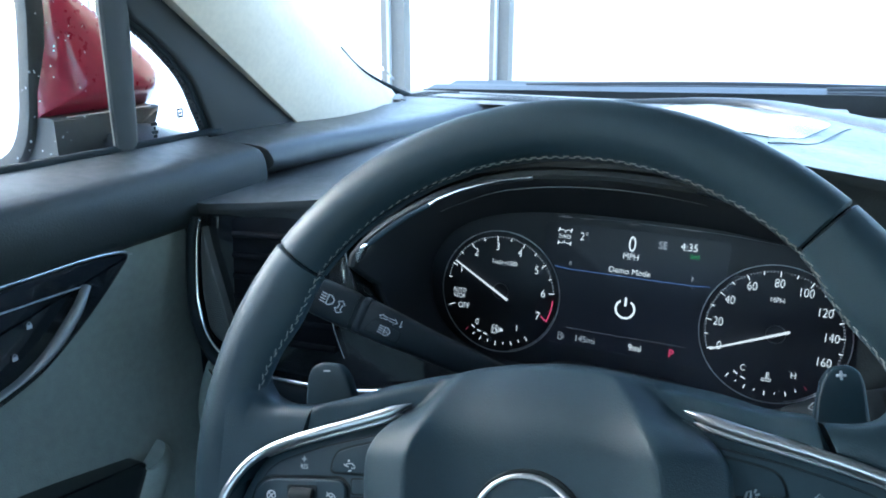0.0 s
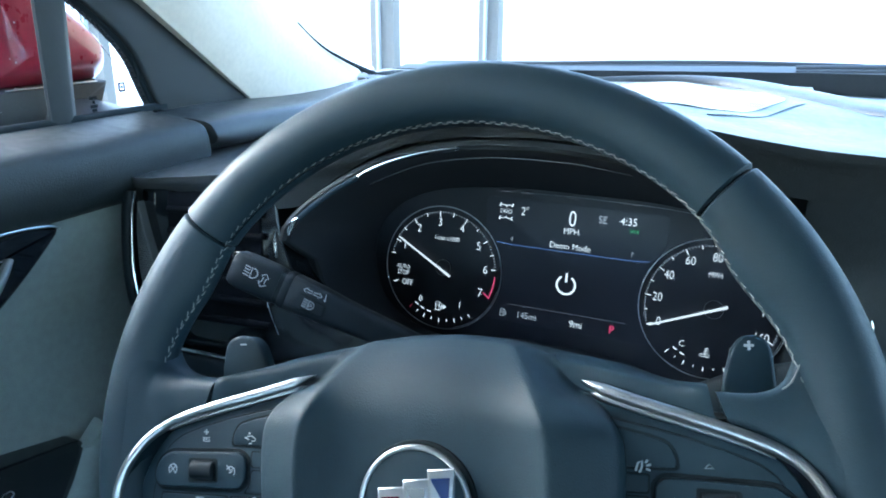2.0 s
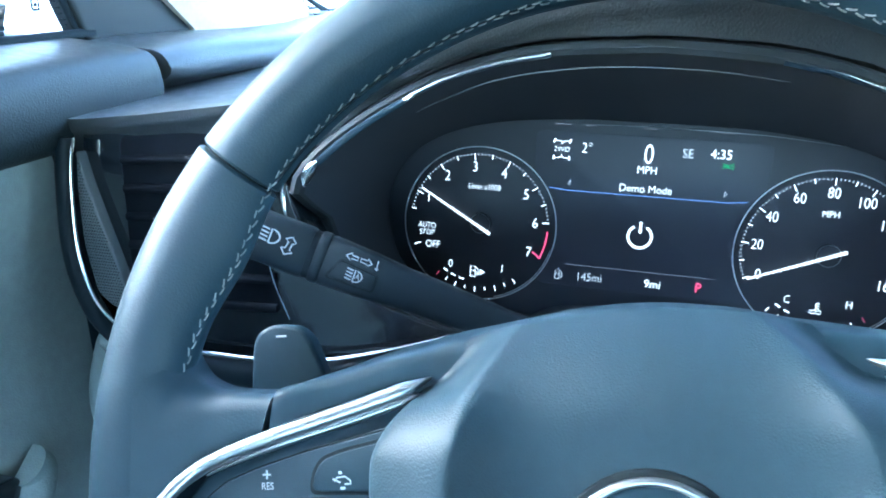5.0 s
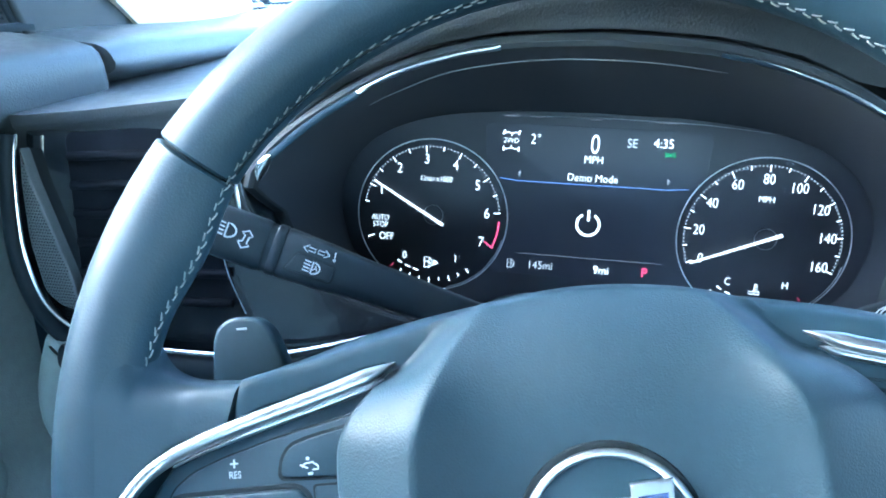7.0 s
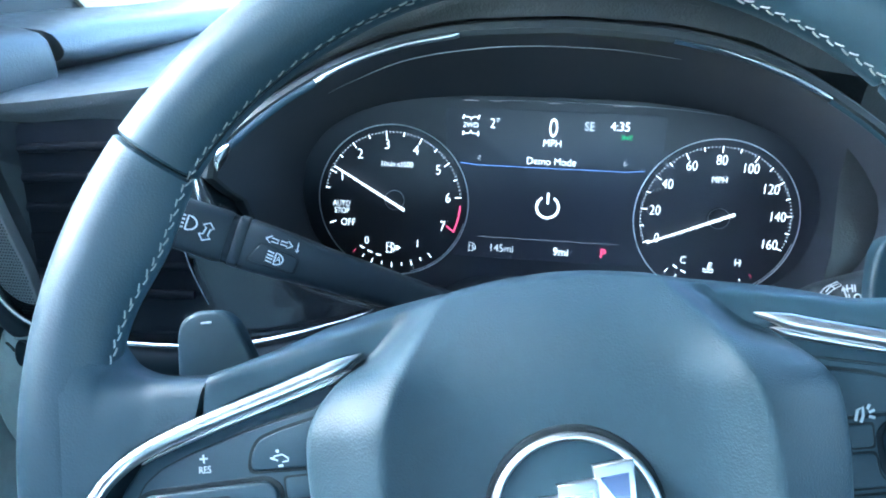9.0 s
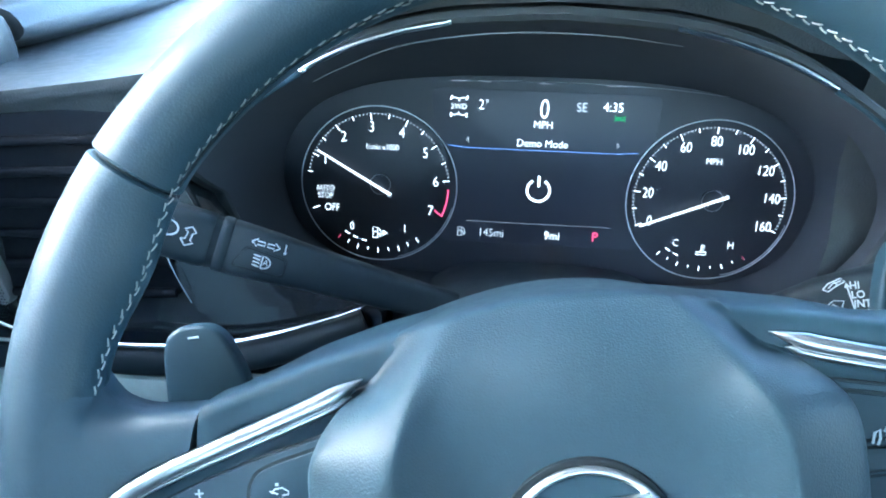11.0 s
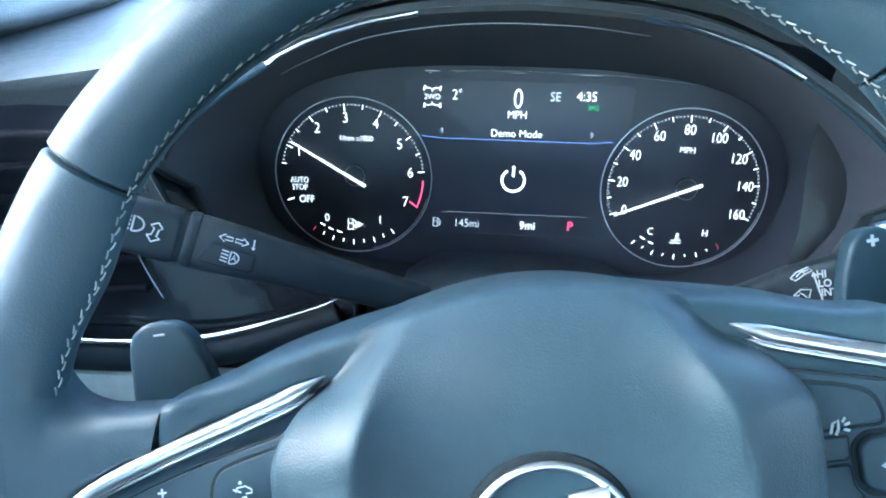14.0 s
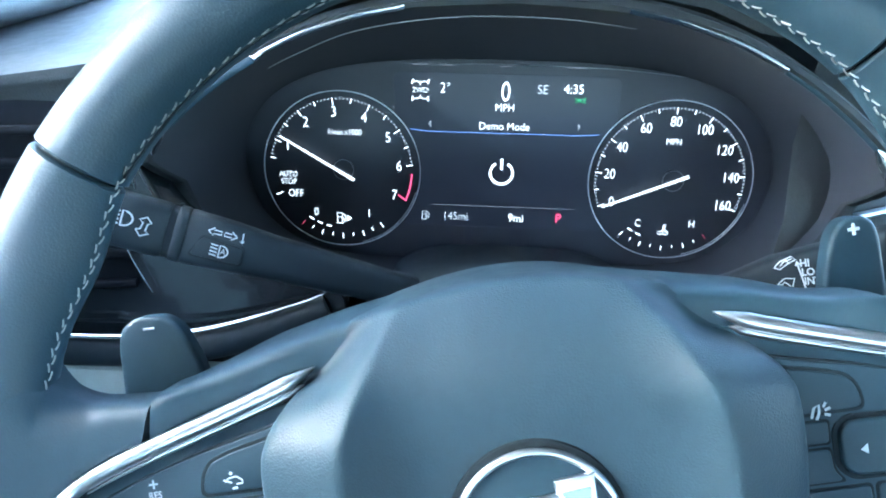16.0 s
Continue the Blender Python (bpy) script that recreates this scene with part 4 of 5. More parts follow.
part("coolant_symbol", strokes(FD, [[(x, y - 0.15), (x, y + 0.36)], [(x, y + 0.34), (x + 0.22, y + 0.34)], [(x, y + 0.18), (x + 0.20, y + 0.18)], [(x, y + 0.02), (x + 0.20, y + 0.02)],
                                    [(x - 0.36, y - 0.10), (x - 0.22, y - 0.17), (x - 0.07, y - 0.10), (x + 0.07, y - 0.17), (x + 0.22, y - 0.10), (x + 0.36, y - 0.17)],
                                    [(x - 0.36, y - 0.28), (x - 0.18, y - 0.35), (x, y - 0.28), (x + 0.18, y - 0.35), (x + 0.36, y - 0.28)]], 0.045, -0.04), WHITE, speedo)
for i in range(9):
    a = 233 + 9.2 * i
    tick(speedo, SP, a, 4.56, 4.74 if i % 2 else 4.88, 0.06 if i % 2 else 0.075, DIMRED if i == 8 else WHITE)
for i in range(2):
    a = 237 + 9 * i
    part("temperature_bar", strokes(FD, [arc((SP, 0), 4.14, a - 2.5, a + 2.5, 4)], 0.10, -0.04), WHITE, speedo)
needle(speedo, SP, 202.8, 4.75, 1.25)

# central display
# Its faint blue emission imitates haze lying over the dark display.
display = part("display", slab(FD, rounded([(3.6, 6.8), (18.6, 6.8), (18.0, -3.7), (4.3, -3.7)], 0.6), -0.14, -0.085, 0.02), material("haze_tinted_display", (0.027, 0.030, 0.040), 0.45, emit=(0.25, 0.3, 0.5), emit_strength=0.007 / 2 ** LIT), cluster, "dark colour display")
lettering(FD, "2°", (7.08, 5.78), 0.95, WHITE, display, **TEXT)
lettering(FD, "0", (11.07, 5.60), 1.85, WHITE, display, "speed_figure", squeeze=0.72, bold=-0.008)
lettering(FD, "MPH", (11.05, 4.60), 0.74, WHITE, display, squeeze=0.88, bold=-0.006)
lettering(FD, "SE", (13.48, 5.84), 0.84, SOFTWHITE, display, squeeze=0.9)
lettering(FD, "4:35", (15.50, 5.92), 0.86, WHITE, display, squeeze=0.9, bold=-0.002)
lettering(FD, "145mi", (7.95, -2.98), 0.80, SOFTWHITE, display, squeeze=0.9, bold=-0.008)
lettering(FD, "9mi", (12.15, -2.98), 0.82, WHITE, display, squeeze=0.9, bold=-0.006)
lettering(FD, "P", (15.06, -2.90), 0.90, PINK, display, squeeze=0.9, bold=0.014, label="glowing red gear letter")
lettering(FD, "Demo Mode", (11.06, 3.36), 0.72, WHITE, display, squeeze=0.92, bold=-0.006)
pump((5.84, -2.98), 0.60, SOFTWHITE, display, arrow=False)
part("header_line", strokes(FD, [[(4.75, 3.02), (6.0, 2.90), (16.2, 2.90), (17.4, 3.02)]], 0.038, -0.06), BLUE, display, "thin glowing blue line")
part("footer_line", strokes(FD, [[(6.2, -2.20), (16.1, -2.20)]], 0.013, -0.06), LINE_GLINT, display)
part("page_arrow", strokes(FD, [[(6.15, 3.58), (5.98, 3.40), (6.15, 3.22), (6.15, 3.58)]], 0.035, -0.06), SOFTWHITE, display)
part("page_arrow", strokes(FD, [[(15.97, 3.62), (16.14, 3.44), (15.97, 3.26), (15.97, 3.62)]], 0.035, -0.06), SOFTWHITE, display)
part("power_symbol", strokes(FD, [arc((11.02, 0.18), 0.76, 122, 418, 30), [(11.02, 0.42), (11.02, 1.18)]], 0.17, -0.06), WHITE, display, "white power symbol")
# drive symbol: axle bars, wheels and figure
wx, wy = 5.42, 5.62
axles = [[(wx - 0.46, wy + s * 0.56), (wx - 0.16, wy + s * 0.56), (wx - 0.10, wy + s * 0.50), (wx + 0.10, wy + s * 0.50), (wx + 0.16, wy + s * 0.56), (wx + 0.46, wy + s * 0.56)] for s in (-1, 1)]
wheels = [[(wx + d * 0.52 - lean, wy + s * 0.56 - 0.15), (wx + d * 0.52 + lean, wy + s * 0.56 + 0.15)] for s in (-1, 1) for d in (-1, 1) for lean in (0.05 if s > 0 else 0.0,)]
part("axle_symbol", [strokes(FD, axles, 0.06, -0.06), strokes(FD, wheels, 0.11, -0.06), strokes(FD, [[(wx, wy + s * 0.50), (wx, wy + s * 0.32)] for s in (-1, 1)], 0.06, -0.06)], WHITE, display)
lettering(FD, "2WD", (wx, wy), 0.50, WHITE, display, squeeze=0.95, bold=-0.006)
gx, gy = 15.98, 5.22
part("side_lamp_symbol", strokes(FD, [arc((gx - 0.13, gy), 0.11, -90, 90, 8) + [(gx - 0.13, gy - 0.11)], arc((gx + 0.13, gy), 0.11, 90, 270, 8) + [(gx + 0.13, gy - 0.11)]]
                                 + [[(gx + s * 0.17, gy + d * 0.08), (gx + s * 0.36, gy + d * 0.17)] for s in (-1, 1) for d in (-1, 0, 1)], 0.045, -0.06), GREEN, display, "small green side lamp symbol")
# Dull metal bead imitates the thin highlight along the lens's upper edge.
part("lens_highlight", bead(FD, spline([(6.6, 7.34, 0.05), (11.0, 7.42, 0.05), (16.1, 7.34, 0.05), (18.8, 7.24, 0.05), (23.0, 6.88, 0.05)], 8), lambda s: 0.012 + 0.03 * math.sin(math.pi * s), 0.02), GRIP, cluster, "thin metal bead imitating the highlight on the lens's upper edge")
# Glowing bars imitate the lit figures' reflections on the lens's upper edge.
for u0, u1 in ((4.9, 5.9), (6.9, 7.5), (10.6, 11.4), (14.9, 16.2)):
    part("painted_glint", strokes(FD, [[(u0, 7.30), (u1, 7.30)]], 0.04, 0.1), LINE_GLINT, display)

# ---------------------------------------------------------------- steering column
column = thing("column_shroud", DASH @ Vector((0.115, -0.06, 0.1)), "dark plastic shroud round the steering column", "column shroud")
rows = []
for n, w, top in ((2.0, 8.4, -4.3), (7.0, 8.0, -3.5), (10.0, 7.6, -2.9), (14.0, 7.0, -2.6), (19.0, 6.3, -2.5), (23.0, 5.6, -2.7)):
    ringp = []
    for i in range(40):
        a = i / 40 * math.tau
        c, s = math.cos(a), math.sin(a)
        ringp.append((11.6 + w * math.copysign(abs(c) ** 0.55, c), top - 5.0 + 5.0 * math.copysign(abs(s) ** 0.7, s), n))
    rows.append(ringp)
part("upper_shell", loft(FD, rows), STALK, column)
part("shell_seam", bead(FD, [(3.9 + 0.1 * i, -6.2, 4 + 2 * i) for i in range(10)], 0.15, 0.1, up=(-1, 0, 0)), RUBBER, column)

# ---------------------------------------------------------------- stalks
def stalk_frame(base, tip):
    """Local x from tip to base along the stalk, y up, z to the driver; in centimetres of the dial frame."""
    x = (Vector(base) - Vector(tip)).normalized()
    z = (Vector((0, 0.25, 1)) - x * x.dot(Vector((0, 0.25, 1)))).normalized()
    y = z.cross(x)
    o = Vector(tip)
    return FD @ Matrix(((x.x, y.x, z.x, o.x), (x.y, y.y, z.y, o.y), (x.z, y.z, z.z, o.z), (0, 0, 0, 1)))


def oblong(x, ry, rz, n=28, e=0.55):
    out = []
    for i in range(n):
        a = i / n * math.tau
        c, s = math.cos(a), math.sin(a)
        out.append((x, ry * math.copysign(abs(c) ** e, c), rz * math.copysign(abs(s) ** e, s)))
    return out


def lamp_sign(F, c, s, h, rays=4):
    x, y = c
    lines = [[(x - 0.05 * s, y - 0.55 * s), (x - 0.05 * s, y + 0.55 * s)] + [(x - 0.05 * s + 0.75 * s * math.sin(radians(q)), y + 0.55 * s * math.cos(radians(q))) for q in range(20, 181, 20)]]
    lines += [[(x - 0.85 * s, y + (0.45 - 0.3 * i) * s + 0.05 * s), (x - 0.22 * s, y + (0.45 - 0.3 * i) * s)] for i in range(rays)]
    return strokes(F, lines, 0.13 * s, h, 0.015)


FL = stalk_frame((5.52, -2.89, 13.80), (-9.38, 2.30, 17.80)) @ Matrix.Scale(1.08, 4)
signal = thing("turn_signal_stalk", FL @ Vector((14.0, 0, 0)), "black turn signal and headlamp stalk with white symbols", "stalk")
knob = part("knob", loft(FL, [oblong(1.05, 0.6, 0.5), oblong(1.15, 0.98, 0.82), oblong(1.4, 1.14, 0.94), oblong(1.9, 1.20, 1.0), oblong(4.2, 1.22, 1.0), oblong(4.42, 1.16, 0.95)]), STALK, signal, "ribbed black end knob")
part("collar", loft(FL, [oblong(4.40, 1.13, 0.93), oblong(4.75, 1.13, 0.93)]), RUBBER, signal)
part("ring_band", loft(FL, [oblong(4.72, 1.16, 0.95), oblong(4.80, 1.22, 1.0), oblong(5.15, 1.22, 1.0), oblong(5.22, 1.16, 0.95)]), STALK, signal)
part("stem", loft(FL, [oblong(5.20, 1.14, 0.94), oblong(5.32, 1.20, 0.99), oblong(7.2, 1.14, 0.98), oblong(9.0, 1.0, 0.90), oblong(11.5, 0.92, 0.82), oblong(14.6, 0.80, 0.75), oblong(16, 0.8, 0.75)]), STALK, signal)
part("headlamp_symbol", lamp_sign(FL, (2.62, 0.22), 0.60, 1.0), PRINT, knob)
part("twist_arrow", strokes(FL, [[(3.22, -0.10), (3.45, -0.36), (3.78, -0.18), (3.62, -0.10), (3.66, 0.20), (3.80, 0.28), (3.58, 0.50), (3.30, 0.34), (3.46, 0.24), (3.40, -0.06), (3.22, -0.10)]], 0.07, 1.0, 0.015), PRINT, knob)
button = part("headlamp_button", slab(FL, rounded([(5.55, -0.60), (7.75, -0.56), (7.75, 0.18), (5.95, 0.32)], 0.2), 0.80, 1.03, 0.05), STALK, signal, "small black headlamp button")
part("button_gap", slab(FL, rounded([(5.46, -0.68), (7.84, -0.64), (7.84, 0.26), (5.89, 0.40)], 0.22), 0.78, 0.985, 0.01, 1), RUBBER, signal)
part("automatic_sign", lamp_sign(FL, (6.78, -0.16), 0.50, 1.035), PRINT, button)
lettering(FL, "A", (6.92, -0.16), 0.40, PRINT, button, h=1.04)
part("signal_arrow", strokes(FL, [[(6.10, 0.62), (6.35, 0.80), (6.35, 0.70), (6.67, 0.70), (6.67, 0.54), (6.35, 0.54), (6.35, 0.44), (6.10, 0.62)],
                                  [(7.35, 0.62), (7.10, 0.80), (7.10, 0.70), (6.80, 0.70), (6.80, 0.54), (7.10, 0.54), (7.10, 0.44), (7.35, 0.62)], [(7.57, 0.86), (7.61, 0.42)], [(7.53, 0.5), (7.61, 0.42), (7.67, 0.52)]], 0.055, 0.96, 0.015), PRINT, signal)

FR = stalk_frame((18.4, -4.55, 11.6), (31.5, 2.13, 16.6))
FR = FR @ Matrix.Rotation(math.pi, 4, "Z")
washer = thing("wiper_stalk", FR @ Vector((-14.0, 0, 0)), "black wiper stalk with white wiper symbols", "stalk")
part("stem", loft(FR, [oblong(-15.5, 0.60, 0.55), oblong(-12.5, 0.66, 0.6), oblong(-10.0, 0.86, 0.75), oblong(-8.2, 1.16, 0.98), oblong(-4.2, 1.22, 1.0), oblong(-4.0, 1.16, 0.95)]), STALK, washer)
part("knob", loft(FR, [oblong(-3.9, 1.16, 0.95), oblong(-3.7, 1.22, 1.0), oblong(-0.4, 1.2, 0.98), oblong(0.0, 0.9, 0.8)]), STALK, washer)
for i, (t, dx) in enumerate((("HI", 0), ("LO", 0.03), ("INT", 0.10))):
    lettering(FR, t, (-6.62 + dx, 0.64 - 0.46 * i), 0.50, PRINT, washer, h=1.0, turn=-10, bold=0.012)
part("mist_mark", strokes(FR, [[(-6.72, -0.62), (-6.70, -0.82)], [(-6.40, -0.86), (-6.42, -0.64), (-6.26, -0.60)]], 0.08, 1.0, 0.015), PRINT, washer)
part("speed_bar", strokes(FR, [[(-6.93, 0.78), (-6.90, -0.62)], [(-7.02, 0.62), (-6.93, 0.82), (-6.82, 0.62)]], 0.075, 1.0, 0.015), PRINT, washer)
part("wiper_symbol", strokes(FR, [[(-7.95, 0.77), (-7.65, 0.99), (-7.10, 1.12), (-6.94, 0.92), (-7.35, 0.80), (-7.75, 0.61), (-7.95, 0.77)], [(-7.70, 0.77), (-7.46, 0.95), (-7.10, 1.0)], [(-7.42, 1.07), (-7.28, 0.83)]], 0.06, 1.0, 0.015), PRINT, washer)
part("rear_wiper_symbol", strokes(FR, [[(-8.05, -0.08), (-7.66, 0.14), (-7.24, 0.03), (-7.43, -0.34)], [(-8.05, -0.08), (-7.84, -0.14), (-7.72, -0.02), (-7.50, -0.30)]], 0.06, 1.0, 0.015), PRINT, washer)

# ---------------------------------------------------------------- steering wheel
wheel = thing("steering_wheel", WHEEL @ Vector((0, 0, 0)), "black leather steering wheel with chrome trim, slightly turned", "steering wheel")
RIM, THICK = 17.22, 1.50


def swell(a):
    """Thumb swell on the inner side, at ten and two."""
    return 0.08 + 0.34 * (math.exp(-((a - 30) / 8) ** 2) + math.exp(-((a - 150) / 8) ** 2))


def rim_ring(a, k=1.0, grow=0.0):
    """Section of the rim at the angle a (degrees), fuller at the grips."""
    t = radians(a)
    grip = swell((a + 90) % 360 - 90)
    out = []
    for j in range(22):
        q = j / 22 * math.tau
        c, s = math.cos(q), math.sin(q)
        rr = (THICK * (1.0 + (grip if c < 0 else 0.0)) + grow) * k
        zz = (THICK * 1.04 + grow) * k
        r = RIM + rr * c
        out.append((r * 1.009 * math.cos(t) - 0.20, r * math.sin(t), zz * s))
    return out


def rim_piece(a0, a1):
    n = max(6, int(abs(a1 - a0) / 2.2))
    d = 0.35 * math.copysign(1, a1 - a0)
    rings_ = [rim_ring(a0, 0.86), rim_ring(a0 + d * 0.3, 0.95), rim_ring(a0 + d)]
    rings_ += [rim_ring(a0 + d + (a1 - a0 - 2 * d) * i / n) for i in range(1, n)]
    rings_ += [rim_ring(a1 - d), rim_ring(a1 - d * 0.3, 0.95), rim_ring(a1, 0.86)]
    return loft(FW, rings_)


rim_top = part("rim_top", rim_piece(41.45, 139.7), LEATHER, wheel, "smooth black leather top of the rim")
rim_left = part("rim_side", rim_piece(140.0, 214), LEATHER, wheel, "thumb grip side of the rim")
rim_right = part("rim_side", rim_piece(-34, 41.15), LEATHER, wheel, "thumb grip side of the rim")
part("rim_bottom", rim_piece(214.3, 325.7), LEATHER, wheel)
part("rim_core", loft(FW, [rim_ring(4 * i, 0.84) for i in range(90)], loop=True), RUBBER, wheel)


def dip(x, y=0.0):
    """The spokes sink towards the hub."""
    return lerp1([(4.0, -1.0), (6.4, -0.85), (9.5, -0.35), (12.0, 0.05), (16.0, 0.1)], abs(x))


def web(sgn):
    if sgn > 0:
        upper = [(-16.7, 5.6), (-15.75, 4.85), (-15.15, 4.4), (-14.90, 3.88), (-14.65, 3.40), (-14.2, 3.06), (-13.4, 2.88), (-11.98, 2.92)]
    else:
        upper = [(-16.7, 5.6), (-16.1, 5.02), (-15.7, 4.57), (-15.4, 4.04), (-15.0, 3.58), (-14.2, 3.22), (-13.2, 3.10), (-11.98, 3.03)]
    upper = spline(upper, 5)
    lower = spline([(-16.95, -3.2), (-16.6, -2.4), (-16.1, -1.2), (-15.5, -0.25), (-14.8, 0.6), (-14.2, 0.88), (-13.4, 1.18), (-12.50, 1.45)], 5)
    rings_ = []
    for a, b in zip(upper, lower):
        long, row = (b - a).length, []
        for t in (0, 0.02, 0.05, 0.1, 0.2, 0.35, 0.5, 0.65, 0.8, 0.9, 0.95, 0.98, 1):
            p = a.lerp(b, t)
            e = max(0.0, 1 - min(t, 1 - t) * long / 0.55)
            r = min(17.0, math.hypot((p.x + 0.20) / 1.009, p.y))
            z = max(0.88, 0.88 + 0.22 * (r - 14.0))
            full = THICK * (1 + swell(abs(math.degrees(math.atan2(p.y, abs(p.x))))))
            rim_h = THICK * math.sqrt(max(0.0, 1 - ((RIM - r) / full) ** 2))
            z += (min(z, max(0.42, rim_h - 0.06)) - z) * smooth(13.4, 15.2, abs(p.x)) * (smooth(0.65, 0.15, t) if sgn > 0 else smooth(0.30, 0.05, t))
            row.append((-sgn * p.x, p.y, z - 0.55 * (1 - math.sqrt(1 - e * e))))
        row += [(-sgn * b.x, b.y, -1.1), (-sgn * a.x, a.y, -1.1)]
        rings_.append(row)
    return loft(FW, rings_)


def subdivided(pts, n=3):
    return [Vector(pts[i]).lerp(Vector(pts[(i + 1) % len(pts)]), k / n) for i in range(len(pts)) for k in range(n)]


SPOKE_TOP = [(0, 4.75), (2.0, 4.78), (4.0, 4.70), (6.0, 4.40), (8.0, 3.97), (9.6, 3.58), (11.70, 3.20), (12.2, 3.12)]
SPOKE_FOOT = [(0, 2.4), (5.0, 2.3), (6.9, 2.4), (8.0, 2.35), (10.0, 2.05), (12.2, 1.45)]


def upper_spoke():
    """The satin panel that runs from grip to grip behind the top of the airbag cover, rolled back over its upper edge."""
    rings_ = []
    for i in range(81):
        x = -12.1 + 24.2 * i / 80
        end = max(0.0, (abs(x) - 11.9) / 0.2)
        top = lerp1(SPOKE_TOP, abs(x)) - 0.24 * smooth(2.5, 6.0, x) * smooth(12.1, 10.0, x)
        foot = lerp1(SPOKE_FOOT, abs(x))
        h = 0.62 + dip(x) + 0.16 * smooth(10.0, 11.9, abs(x)) - 0.05 * end * end
        roll = 0.10 + 0.30 * smooth(11.5, 8.0, abs(x))
        deep = 1.0 + 0.35 * smooth(11.5, 7.0, abs(x))
        lean = math.copysign(0.30, x) * smooth(10.5, 12.1, abs(x))
        sec = [(top + roll * 0.9, h - 2.9 * deep), (top + roll, h - 2.2 * deep), (top + roll * 0.75, h - 1.2 * deep), (top + roll * 0.3, h - 0.55), (top, h - 0.26), (top - 0.08, h - 0.12), (top - 0.22, h - 0.02),
               (top - 0.42, h + 0.02), (top * 0.5 + foot * 0.5, h + 0.03), (foot + 0.1, h - 0.05), (foot, h - 0.3), (foot, h - 1.6)]
        rings_.append([(x + lean * (foot - y) / max(top - foot, 0.1), y, z) for y, z in sec])
    return loft(FH, rings_)


CHROME_LINE = [(-6.60, 3.30), (-7.1, 3.10), (-7.9, 2.80), (-9.4, 2.34), (-11.5, 1.74), (-13.4, 1.12), (-14.6, 0.58), (-15.35, -0.06), (-15.9, -0.96), (-16.25, -1.9), (-16.4, -3.0), (-16.05, -4.6), (-15.25, -6.0), (-13.85, -7.0)]
POD = [(-6.25, 2.95), (-7.8, 2.52), (-9.4, 2.08), (-11.4, 1.50), (-13.3, 0.90), (-14.3, 0.40), (-14.9, -0.3), (-15.45, -1.2), (-15.85, -2.1), (-15.95, -3.1), (-15.65, -4.6), (-14.05, -6.6), (-7.65, -7.2), (-6.45, -4)]
FLOOR_KEYS = [(-7.1, 2.00), (-8.3, 1.73), (-10.7, 1.19), (-12.5, 0.66), (-13.6, 0.24), (-14.3, -0.28), (-14.75, -1.2), (-15.1, -2.5), (-15.1, -4.6), (-13.15, -6.2), (-7.15, -6.8)]
KEY_B = [(-7.2, -0.26), (-10.62, -0.22), (-10.50, 0.50), (-10.20, 0.94), (-9.5, 1.18), (-8.4, 1.42), (-7.2, 1.68)]
BLOCK = [(-9.95, -0.42), (-14.15, -0.56), (-14.75, -1.0), (-15.0, -1.85), (-14.6, -2.40), (-9.95, -2.28), (-9.55, -1.9), (-9.55, -0.75)]
ROLL = [(-11.18, -0.80), (-12.90, -0.85), (-12.82, -2.06), (-11.12, -1.98)]
KEY_C = [(-7.2, -0.36), (-9.42, -0.40), (-9.38, -1.18), (-7.2, -1.18)]
KEY_D = [(-7.2, -1.28), (-9.38, -1.28), (-9.42, -2.0), (-9.75, -2.42), (-7.2, -2.42)]
KEY_E = [(-10.6, -2.56), (-14.55, -2.60), (-14.55, -3.2), (-13.65, -4.2), (-10.6, -4.3)]
KEY_F = [(-7.2, -2.54), (-10.5, -2.56), (-10.5, -4.3), (-7.2, -4.4)]


def pod(sgn, name):
    side = (lambda p: p) if sgn < 0 else mirrored
    ob = part(name, slab(FH, rounded(subdivided(side(POD)), 0.3), -1.6, 0.78, 0.12, warp=lambda x, y: dip(x) * smooth(0.6, 2.2, y)), SATIN, wheel, "satin black switch pod")
    part("plate_gap", slab(FH, rounded(side(FLOOR_KEYS), 0.25), 0.5, 0.80, 0.01, 1), RUBBER, ob)
    part("key_plate", slab(FH, rounded(side(inset_any(FLOOR_KEYS, 0.075)), 0.25), 0.6, 0.835, 0.03), KEYPLASTIC, ob)
    for nm, pts, r, gap, h in (("upper_key", KEY_B, 0.36, 0.10, 0.90), ("side_key", KEY_C, 0.15, 0.05, 0.875), ("side_key", KEY_D, 0.2, 0.05, 0.875), ("lower_key", KEY_E, 0.2, 0.06, 0.88), ("lower_key", KEY_F, 0.2, 0.06, 0.88)):
        part("key_gap", slab(FH, rounded(side(inset_any(pts, -0.02)), r, 5), 0.6, 0.853, 0.01, 1), RUBBER, ob)
        part(nm, slab(FH, rounded(side(inset_any(pts, gap)), r, 5), 0.6, h, 0.04), KEYPLASTIC, ob)
    part("rocker_well", slab(FH, rounded(side(inset_any(BLOCK, -0.12)), 0.6, 6), 0.6, 0.87, 0.01, 1), RUBBER, ob)
    block = part("rocker_key", slab(FH, rounded(side(inset_any(BLOCK, 0.05)), 0.5, 6), 0.6, 1.06, 0.12, 4), KEYPLASTIC, ob, "raised rocker key")
    part("roller_well", slab(FH, rounded(side(ROLL), 0.15), 0.9, 1.075, 0.01, 1), RUBBER, block)
    cx = sgn * 12.02
    part("roller", loft(FH, [[(cx + d, -1.40 + 0.46 * k * math.cos(a), 0.98 + 0.40 * k * math.sin(a)) for a in [i / 20 * math.tau for i in range(20)]] for d, k in ((-0.66, 0.85), (-0.6, 1), (0.6, 1), (0.66, 0.85))]), STALK, block, "dark thumb roller")
    return ob, block


